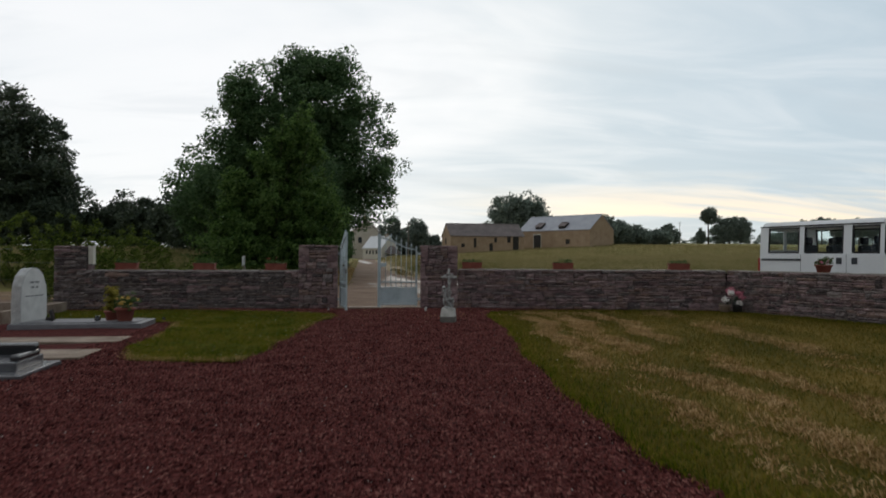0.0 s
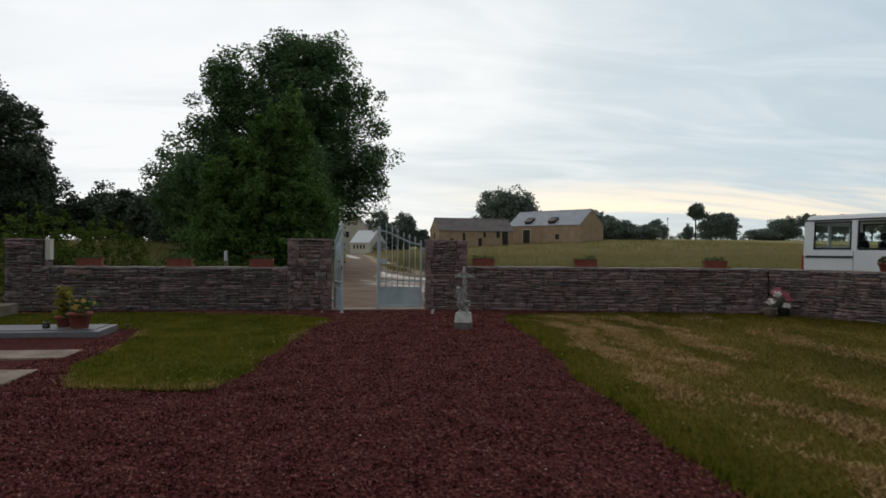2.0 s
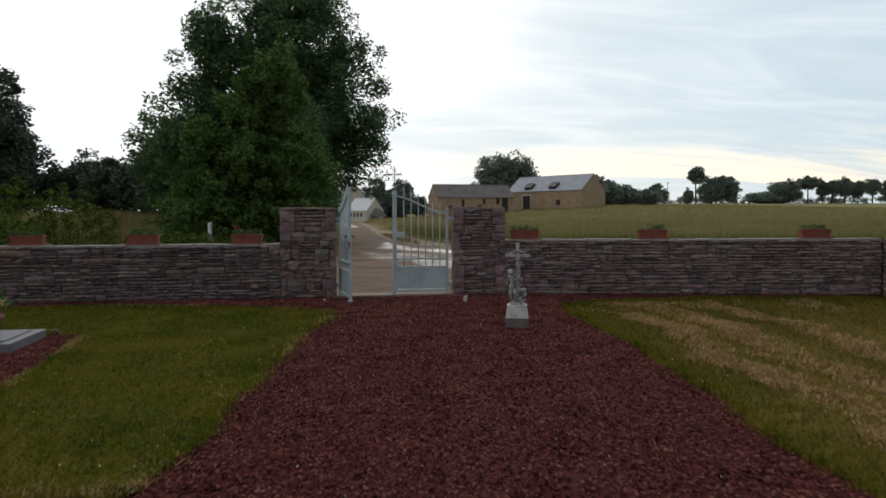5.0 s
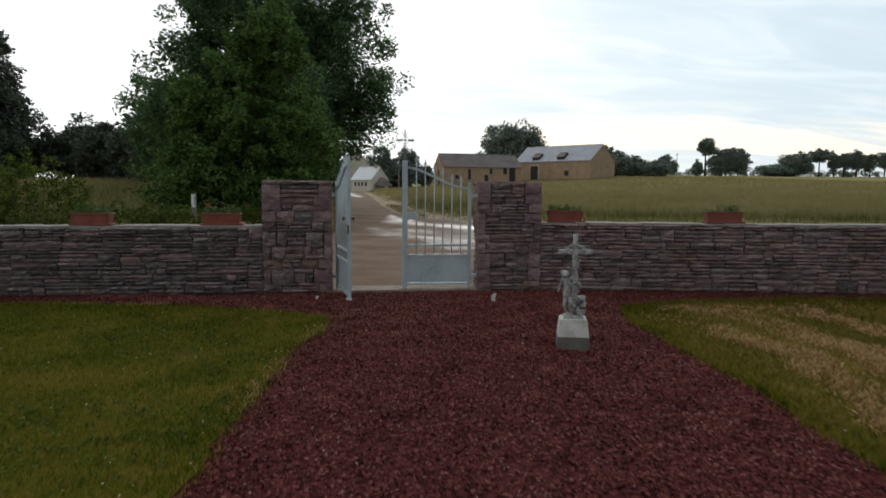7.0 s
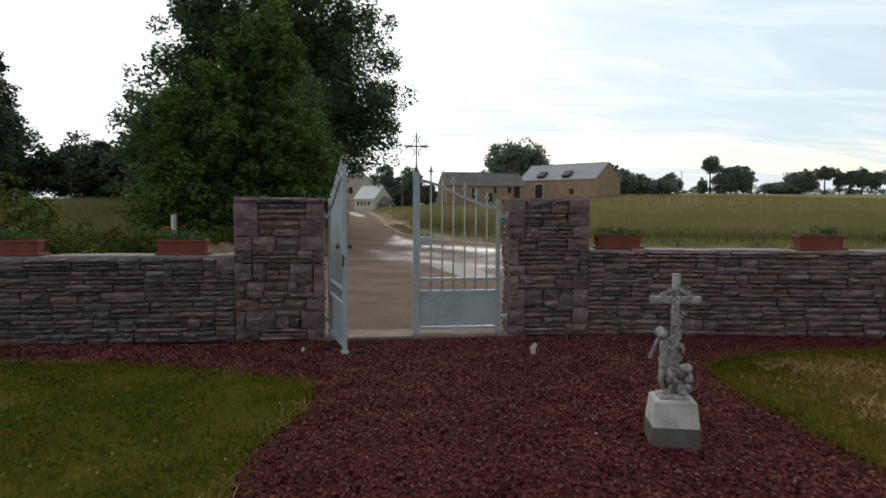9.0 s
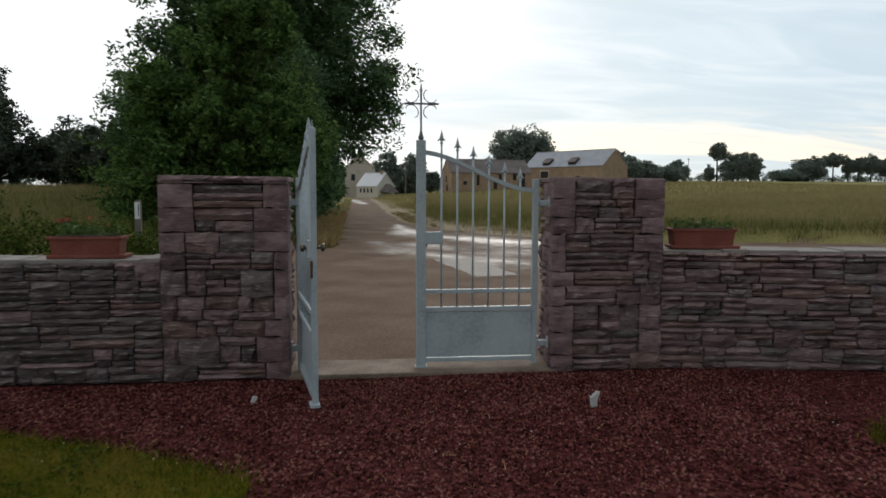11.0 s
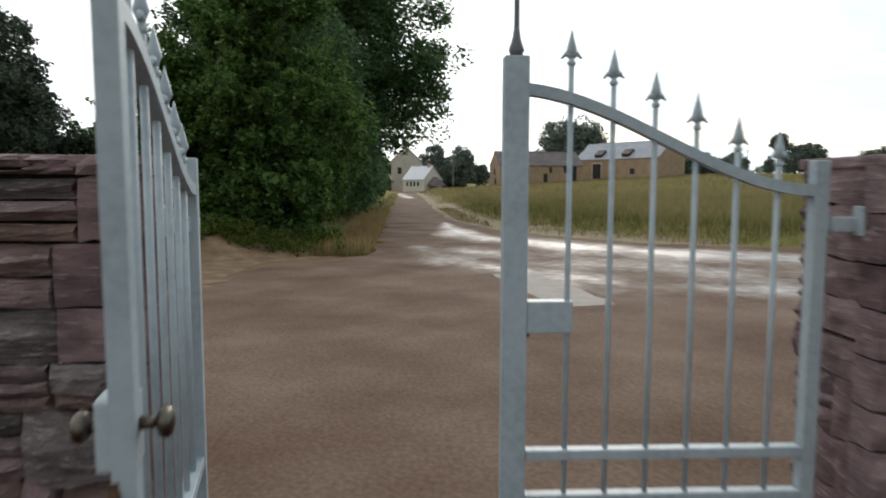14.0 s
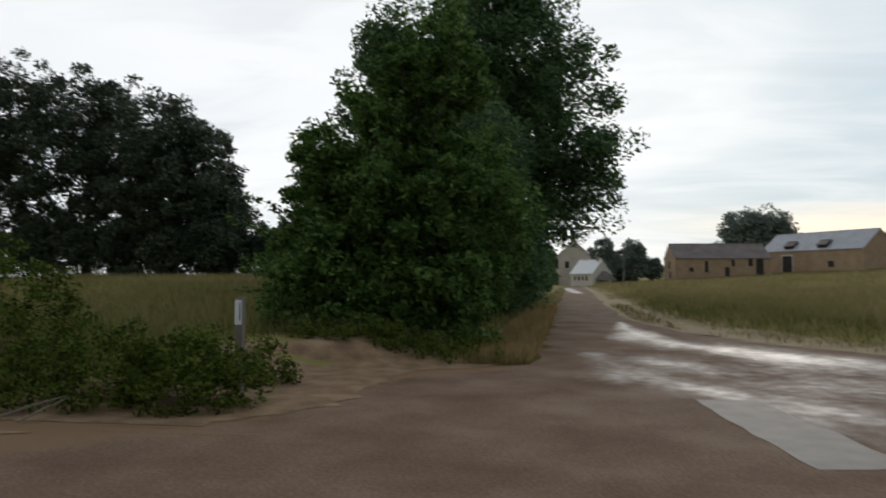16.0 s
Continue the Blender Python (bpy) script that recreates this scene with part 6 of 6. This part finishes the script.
for k, (x_, y_, h_, r_, mid) in enumerate(FAR):
    tree("far_tree", on(x_, y_), (0, 0, h_ * mid + (0.08 * h_ if mid > 0.6 else 0)), (r_, r_ * 0.8, h_ * min(mid, 1.05 - mid if mid > 0.5 else 0.5)), "dark tree on the skyline beyond the hay field, leaves paled for haze", "leaf_hazed", int(90 + 26 * r_), 60, r_ * 0.17 + 0.25, 0.4 + 0.05 * r_, 0.32, 160 + k, 7, group="trees on the skyline", shell=0.5, extra=(((0, 0, h_ * 0.52), (r_ * 0.92, r_ * 0.7, h_ * 0.44), 160),) if r_ > 9 else ())
# low far hedge closing the view
rng = np.random.default_rng(41)
n = 900
hx = np.concatenate([rng.uniform(-190, 12, n // 2), rng.uniform(20, 330, n // 2)])
hy = np.concatenate([rng.uniform(172, 182, n // 2), 292 + rng.normal(0, 3, n // 2)])
hz = land(hx, hy) + rng.uniform(0.3, 2.6, n) * np.where(np.arange(n) < n // 2, 1.0 + 2.0 * smooth01((-hx - 30) / 40), 1)
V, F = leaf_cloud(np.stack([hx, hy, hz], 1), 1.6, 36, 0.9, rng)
tagged(arrays("far_hedge", V, F, "leaf_hazed"), "low dark hedgerow on the skyline, leaves paled for haze", "hedge", kind="stuff")

# scrub and weeds beside the yard
def scrub(name, cx, cy, rx, ry, h, n, seed, label, leaf=0.075, mat="leaf_weed"):
    rng = np.random.default_rng(seed)
    a, k = rng.uniform(0, 2 * np.pi, n), np.sqrt(rng.uniform(0, 1, n))
    x_, y_ = cx + rx * k * np.cos(a), cy + ry * k * np.sin(a)
    z_ = land(x_, y_) + rng.uniform(0.02, 1, n) * h * (1 - 0.55 * k ** 2)
    V, F = leaf_cloud(np.stack([x_, y_, z_], 1), 0.16, 46, leaf, rng)
    ob = tagged(arrays(name, V, F, mat), label, "shrub")
    bm = bmesh.new()
    for j in range(26):
        i = int(rng.integers(n))
        tube(bm, [(cx + (x_[i] - cx) * 0.5, cy + (y_[i] - cy) * 0.5, land1(x_[i], y_[i]) - 0.05), ((cx + x_[i]) / 2 + (x_[i] - cx) * 0.3, (cy + y_[i]) / 2 + (y_[i] - cy) * 0.3, z_[i] * 0.6), (x_[i], y_[i], z_[i] + 0.08)], [0.008, 0.006, 0.002], 5)
    tagged(part("undergrowth", bm, "bark", ob), kind="stuff")
    return ob


scrub("weed_clump", -5.05, 7.75, 0.9, 0.75, 0.95, 120, 51, "bright green bramble and weeds beside the asphalt")
scrub("weed_clump", -6.3, 7.7, 1.3, 0.9, 1.05, 150, 52, "green bramble and weeds beside the asphalt")
scrub("weed_clump", -8.6, 8.3, 1.3, 1.1, 2.3, 230, 53, "taller green scrub beside the asphalt")
scrub("weed_clump", -10.9, 8.6, 1.7, 1.2, 2.7, 230, 54, "tall scrub with elder shoots beside the asphalt", 0.09)
scrub("weed_clump", -13.2, 9.6, 1.8, 1.4, 2.6, 190, 55, "tall elder scrub beside the asphalt", 0.1)
scrub("weed_clump", -5.6, 9.6, 1.3, 0.7, 0.7, 90, 56, "low green weeds under the marker post")
scrub("nettle_clump", -3.9, 12.9, 2.2, 0.6, 0.42, 110, 57, "weeds and nettles at the foot of the hedge", 0.07)
scrub("nettle_clump", -2.5, 14.5, 0.5, 1.4, 0.4, 60, 58, "weeds at the foot of the lane hedge", 0.07)
scrub("weed_clump", -2.9, 3.9 - 2.9, 0.5, 0.25, 0.5, 30, 59, "green weeds growing behind the wall", 0.06)
scrub("weed_clump", -4.6, 1.1, 1.6, 0.35, 0.85, 80, 60, "green weeds growing behind the wall", 0.07)
scrub("weed_clump", -7.6, 1.5, 1.4, 0.5, 1.5, 110, 61, "tall green scrub behind the wall", 0.085)
for k, (a, b) in enumerate([((-6.6, 6.5, 0.02), (-5.9, 6.75, 0.25)), ((-7.4, 6.45, 0.02), (-7.0, 6.5, 0.05)), ((-6.2, 6.4, 0.02), (-6.0, 6.9, 0.2))]):
    m_ = tuple((p + q) / 2 + 0.02 for p, q in zip(a, b))
    bm = bmesh.new()
    tube(bm, [a, m_, b], [0.012, 0.01, 0.004], 5)
    tagged(part("dead_branch", bm, "wood_grey"), "dry broken stick lying at the road edge", "branch", "sticks at the road edge")

# way-marker post
mk = thing("marker_post", Matrix.Translation(on(-4.92, 8.72, -0.05)), "wooden post with a white and green plate among weeds", "signpost")
bm = bmesh.new()
vs = box(bm, (0, 0, 0.66), (0.11, 0.10, 1.32), 0.01)
for v in vs:
    if v.co.z > 1.2:
        v.co.z += 0.25 * v.co.x
part("post", bm, "wood_grey", mk)
bm = bmesh.new()
box(bm, (0.0, -0.056, 1.12), (0.098, 0.012, 0.33), 0.003)
plate = part("plate", bm, "enamel", mk, "white plate")
bm = bmesh.new()
box(bm, (0.028, -0.0635, 1.13), (0.022, 0.004, 0.24))
part("printed_bar", bm, "green_ink", plate)

# ---- grass of the fields ----
rng = np.random.default_rng(61)


def field_grass(name, n, x0, x1, y0, y1, h0, h1, w, seed, label, mat="hay", edge=0.5):
    rng = np.random.default_rng(seed)
    x_, y_ = rng.uniform(x0, x1, n), y0 + (y1 - y0) * rng.uniform(0, 1, n) ** 1.4
    a, b = road_span(y_)
    off = np.maximum(a - x_, x_ - b)
    ok = (off > edge) & ((x_ > 0) | (y_ > 9.5))
    ok &= ~((x_ < 0) & (x_ > -8) & (y_ < 12.8) & (y_ > 7)) | (x_ < -7.6)
    x_, y_ = x_[ok], y_[ok]
    grow = smooth01((off[ok] - edge) / 1.6)
    h = (h0 + (h1 - h0) * rng.uniform(0, 1, len(x_))) * (0.35 + 0.65 * grow)
    return blades(name, x_, y_, land(x_, y_) - 0.06, h, w * rng.uniform(0.6, 1.4, len(x_)) * (1 + y_ / 30), mat, label, 0.6, seed)


field_grass("hay_grass", 230000, 1.2, 46, 12.5, 60, 0.25, 0.6, 0.003, 81, "tall green and straw-coloured hay grass", edge=1.35)
field_grass("green_undergrowth", 110000, 1.2, 40, 12.5, 40, 0.16, 0.40, 0.0042, 88, "shorter green grass under the hay", "hay_green", 1.05)
field_grass("green_undergrowth", 90000, -40, -1.5, 9.5, 40, 0.16, 0.42, 0.0042, 89, "shorter green grass under the hay", "hay_green")
field_grass("hay_grass", 70000, -3, 90, 50, 150, 0.3, 0.62, 0.006, 82, "tall hay grass rising to the farm buildings")
field_grass("hay_grass", 120000, -46, -1.5, 9.5, 58, 0.25, 0.58, 0.0033, 83, "tall hay grass in the field beside the woods")
x_ = rng.uniform(-1.9, 2.6, 9000)
y_ = rng.uniform(13, 40, 9000)
a, b = road_span(y_)
off = np.maximum(a - x_, x_ - b)
ok = (off > 0.05) & (off < 1.0)
blades("verge_grass", x_[ok], y_[ok], land(x_[ok], y_[ok]), rng.uniform(0.06, 0.2, ok.sum()), rng.uniform(0.004, 0.008, ok.sum()), "blade_dry", "dry cut grass on the verge", 0.8, 84)
x_ = rng.uniform(-3.2, -1.0, 30000)
y_ = rng.uniform(12.4, 34, 30000)
a, b = road_span(y_)
ok = (a - x_ > 0.0) & (a - x_ < 1.1)
blades("verge_grass", x_[ok], y_[ok], land(x_[ok], y_[ok]) - 0.02, rng.uniform(0.10, 0.36, ok.sum()), rng.uniform(0.003, 0.006, ok.sum()), "hay", "yellowing grass bank along the lane hedge", 0.5, 86)
ok &= rng.uniform(size=len(x_)) < 0.45
blades("verge_grass", x_[ok] + 0.04, y_[ok] + 0.05, land(x_[ok], y_[ok]) - 0.02, rng.uniform(0.15, 0.42, ok.sum()), rng.uniform(0.003, 0.006, ok.sum()), "blade_straw", "straw-yellow grass on the lane bank", 0.6, 87)
x_ = rng.uniform(3, 34, 9000)
y_ = rng.uniform(9, 20, 9000)
a, b = road_span(y_)
off = np.maximum(a - x_, x_ - b)
ok = (off > 0.05) & (off < 1.3)
blades("verge_grass", x_[ok], y_[ok], land(x_[ok], y_[ok]), rng.uniform(0.06, 0.22, ok.sum()), rng.uniform(0.004, 0.008, ok.sum()), "blade_dry", "dry cut grass along the road", 0.8, 85)


# ---- the farm ----
def gabled(name, m, length, depth, eave, ridge, wall, roof, label, category, over=0.2):
    """A gabled building: local x along the front (y = 0), ridge along x. Returns the thing and its wall part."""
    ob = thing(name, m, label, category)
    bm = bmesh.new()
    outline = [(0, -0.6), (depth, -0.6), (depth, eave), (depth / 2, ridge), (0, eave)]
    a = [bm.verts.new((0, y_, z_)) for y_, z_ in outline]
    b = [bm.verts.new((length, y_, z_)) for y_, z_ in outline]
    bm.faces.new(a)
    bm.faces.new(b[::-1])
    for i in range(5):
        j = (i + 1) % 5
        bm.faces.new((a[j], a[i], b[i], b[j]))
    w = part("wall", bm, wall, ob)
    sl = (ridge - eave) / (depth / 2)
    for s in (0, 1):
        bm = bmesh.new()
        y0, y1 = (-over, depth / 2) if s == 0 else (depth + over, depth / 2)
        z0 = eave - sl * over
        q = [(-0.12, y0, z0), (length + 0.12, y0, z0), (length + 0.12, y1, ridge), (-0.12, y1, ridge)]
        vs = [bm.verts.new((p[0], p[1], p[2] + dz)) for dz in (0.03, 0.16) for p in q]
        for f in ((0, 1, 2, 3), (7, 6, 5, 4), (0, 4, 5, 1), (1, 5, 6, 2), (2, 6, 7, 3), (3, 7, 4, 0)):
            bm.faces.new([vs[i] for i in f])
        part("roof_slope", bm, roof, ob)
    bm = bmesh.new()
    tube(bm, [(-0.12, depth / 2, ridge + 0.14), (length + 0.12, depth / 2, ridge + 0.14)], 0.11, 8)
    part("ridge", bm, roof, ob)
    return ob, w


def opening(w, x0, x1, z0, z1, mat, name="window", y_=-0.03, frame_=None):
    bm = bmesh.new()
    box(bm, ((x0 + x1) / 2, y_, (z0 + z1) / 2), (x1 - x0, 0.08, z1 - z0))
    ob = part(name, bm, mat, w)
    if frame_:
        bm = bmesh.new()
        t = 0.14
        for a, b, c, d in ((x0 - t, x1 + t, z1, z1 + t * 1.4), (x0 - t, x0, z0, z1), (x1, x1 + t, z0, z1)):
            box(bm, ((a + b) / 2, y_ - 0.03, (c + d) / 2), (b - a, 0.1, d - c))
        part("surround", bm, frame_, ob)
    return ob


BZ = 2.5
th = math.radians(54)
# pale-roofed barn: its front right corner stands at (50.2, 136)
L2 = 22.0
bx, by = 50.2 - L2 * math.cos(th), 136 + L2 * math.sin(th)
barn, bw = gabled("barn", Matrix.Translation((bx, by, BZ)) @ Matrix.Rotation(-th, 4, "Z"), L2, 9.6, 5.1, 8.7, "barn_wall", "slate_pale", "ochre stone barn with a pale slate roof and dormers", "barn")
opening(bw, 5.0, 7.3, 0.8, 4.1, "dark_opening", "loft_door", frame_="render_white")
opening(bw, 15.0, 16.2, 1.7, 2.9, "dark_opening", "window", frame_="barn_wall")
for k, x_ in enumerate((5.3, 12.6)):
    d, dw = gabled("dormer", Matrix.Identity(4), 1.9, 2.6, 1.5, 2.3, "dark_opening", "slate_dark", "", "")
    d.name = "dormer"
    for key in ("label", "category"):
        if key in d:
            del d[key]
    d.parent = barn
    d.matrix_basis = pose(x_, 0.25, 4.6)
# brown-roofed long barn to its left
ph = math.radians(-7)
L1 = 18.0
lx, ly = 17.8, 138.5
longb, lw = gabled("barn", Matrix.Translation((lx, ly, BZ - 0.7)) @ Matrix.Rotation(-ph, 4, "Z"), L1, 9.0, 4.1, 7.0, "barn_wall", "slate_dark", "long ochre stone barn with an old brown slate roof", "barn")
for x0, x1, z0, z1 in ((2.6, 3.4, 1.5, 2.3), (5.6, 6.2, 1.4, 3.6), (9.4, 10.2, 0.6, 2.4), (10.6, 11.2, 2.6, 3.8), (13.8, 14.6, 2.6, 4.0), (15.2, 16.6, 0.6, 4.0)):
    opening(lw, x0, x1, z0, z1, "dark_opening", "opening")
bm = bmesh.new()
box(bm, (-0.04, 4.6, 2.9), (0.08, 0.9, 1.4))
part("window", bm, "dark_opening", lw)
bm = bmesh.new()
box(bm, (-0.04, 4.0, 0.9), (0.08, 1.0, 1.3))
part("door", bm, "dark_opening", lw)
# the house at the end of the lane
HZ = road_z(-1, 128)
hs, hw = gabled("house", pose(0.9, 137, HZ - 0.2, 0, 0, 84), 8.0, 5.5, 6.5, 9.0, "render_wall", "slate_dark", "cream two-storey farmhouse with a tall gable and a windowed wing", "house", 0.12)
bm = bmesh.new()
box(bm, (3.4, 7.45, 2.85), (5.6, 3.8, 6.9), 0.03)
wing = part("wing", bm, "render_wall", hs, "lower cream wing")
bm = bmesh.new()
box(bm, (3.4, 7.45, 6.36), (5.9, 4.1, 0.16), 0.03)
part("wing_roof", bm, "slate_dark", hs)
# Recesses are flat dark boxes, the shade of the hollow put into their colour.
for y0, y1, z0, z1, kind_ in ((5.75, 6.75, 3.7, 5.7, "dark_opening"), (5.75, 6.75, 0.2, 2.5, "dark_opening"), (7.15, 7.5, 3.7, 5.5, "window_dark"), (7.95, 8.3, 3.7, 5.5, "window_dark"), (8.75, 9.1, 3.7, 5.5, "window_dark"), (7.15, 7.6, 0.9, 2.5, "window_dark"), (8.4, 8.85, 0.9, 2.5, "window_dark")):
    bm = bmesh.new()
    box(bm, (0.58, (y0 + y1) / 2, (z0 + z1) / 2), (0.08, y1 - y0, z1 - z0))
    part("window" if kind_ == "window_dark" else "recess", bm, kind_, wing)
bm = bmesh.new()
box(bm, (0.2, 6.2, 3.05), (1.0, 1.5, 0.9), 0.03)
part("balcony", bm, "render_white", hs)
bm = bmesh.new()
box(bm, (0.8, 2.75, 9.3), (0.9, 0.7, 1.3), 0.04)
part("chimney", bm, "barn_wall", hs)
bm = bmesh.new()
box(bm, (-0.04, 3.9, 4.4), (0.08, 0.8, 1.3))
part("window", bm, "window_dark", hw)
an, aw = gabled("annex", pose(-2.2, 130.0, HZ - 0.15, 0, 0, -40), 5.2, 5.4, 2.5, 4.9, "render_white", "roof_light", "small white annex with a light metal roof", "house")
for k in range(4):
    opening(aw, 0.9 + k * 0.9, 1.3 + k * 0.9, 1.2, 2.0, "window_dark", "window")
bm = bmesh.new()
a_ = [bm.verts.new(p) for p in ((5.25, 0.9, 1.5), (5.25, 4.7, 1.5), (5.25, 2.8, 3.0), (7.0, 0.8, 1.25), (7.0, 4.8, 1.25), (6.3, 2.8, 2.9))]
for f in ((0, 1, 2), (0, 3, 5, 2), (1, 2, 5, 4), (3, 4, 5), (0, 1, 4, 3)):
    bm.faces.new([a_[i] for i in f])
part("porch_roof", bm, "slate_dark", an, "dark porch roof against the gable")
bm = bmesh.new()
box(bm, (4.4, 2.7, 5.1), (0.5, 0.7, 0.9), 0.03)
part("chimney", bm, "barn_wall", an)


def pole(x_, y_, h_, label):
    bm = bmesh.new()
    tube(bm, [(0, 0, -0.3), (0, 0, h_)], [0.16, 0.10], 8)
    box(bm, (0, 0, h_ - 0.5), (1.3, 0.1, 0.12), 0.02)
    for s in (-0.55, 0, 0.55):
        lathe(bm, [(0.04, 0), (0.05, 0.08), (0.02, 0.16)], (s, 0, h_ - 0.44), 6)
    tagged(part("utility_pole", bm, "wood_grey", at=Matrix.Translation(on(x_, y_))), label, "pole")


pole(8.1, 140, 8.0, "grey wooden utility pole beside the farmhouse")
pole(123.5, 245, 9.0, "grey utility pole on the skyline")

# ---- the stones of the walls, last ----
for wall, length, height, seed, quoin, reveal in FACES:
    rng_ = random.Random(seed)
    count = 0
    rest = []

    def lay(u, z, w, h, q, face):
        deep = 0.11 if face == 0 else 0.10
        gap = rng_.uniform(0.005, 0.013)
        q = q and not (z < 0.9 and ((seed == 304 and u < 0.01) or (seed == 305 and face == 0 and u > 0.3)))
        me = rng_.choice(QUOINS if q else GREYS if rng_.random() < {301: 0.75, 306: 0.9, 302: 0.15, 303: 0.35, 304: 0.22, 305: 0.05}[seed] else STONES)
        out = rng_.uniform(-0.014, 0.015) * (0.4 if q else 1)
        ob = bpy.data.objects.new("stone", me)
        scene.collection.objects.link(ob)
        ob.parent = wall
        if face == 0:
            ob.location, ob.scale = (u + w / 2, deep / 2 - 0.012 + out, z + h / 2), (w - gap, deep, h - gap * 0.8)
            ob.rotation_euler = (rng_.uniform(-0.05, 0.03), rng_.uniform(-0.015, 0.015) * (0.12 / max(w, 0.12)), rng_.uniform(-0.04, 0.04))
        elif face == 1:
            ob.location, ob.scale, ob.rotation_euler = (length - deep / 2 - 0.016 - out * 0.4, u + w / 2, z + h / 2), (w - gap, deep, h - gap * 0.8), (0, 0, math.pi / 2)
        else:
            ob.location, ob.scale, ob.rotation_euler = (deep / 2 + 0.016 + out * 0.4, u + w / 2, z + h / 2), (w - gap, deep, h - gap * 0.8), (0, 0, -math.pi / 2)

    for u, z, w, h, q in courses(length, height, rng_, quoin, *((0.25, 0.4, (0.12, 0.21)) if quoin != (False, False) else (0.14, 0.5))):
        lay(u, z, w, h, q, 0)
    if reveal:
        face = 1 if reveal == "right" else 2
        for u, z, w, h, q in courses(0.35, height, rng_, quoin=(True, False), tall=(0.12, 0.21)):
            lay(u + 0.105, z, w, h, q, face)
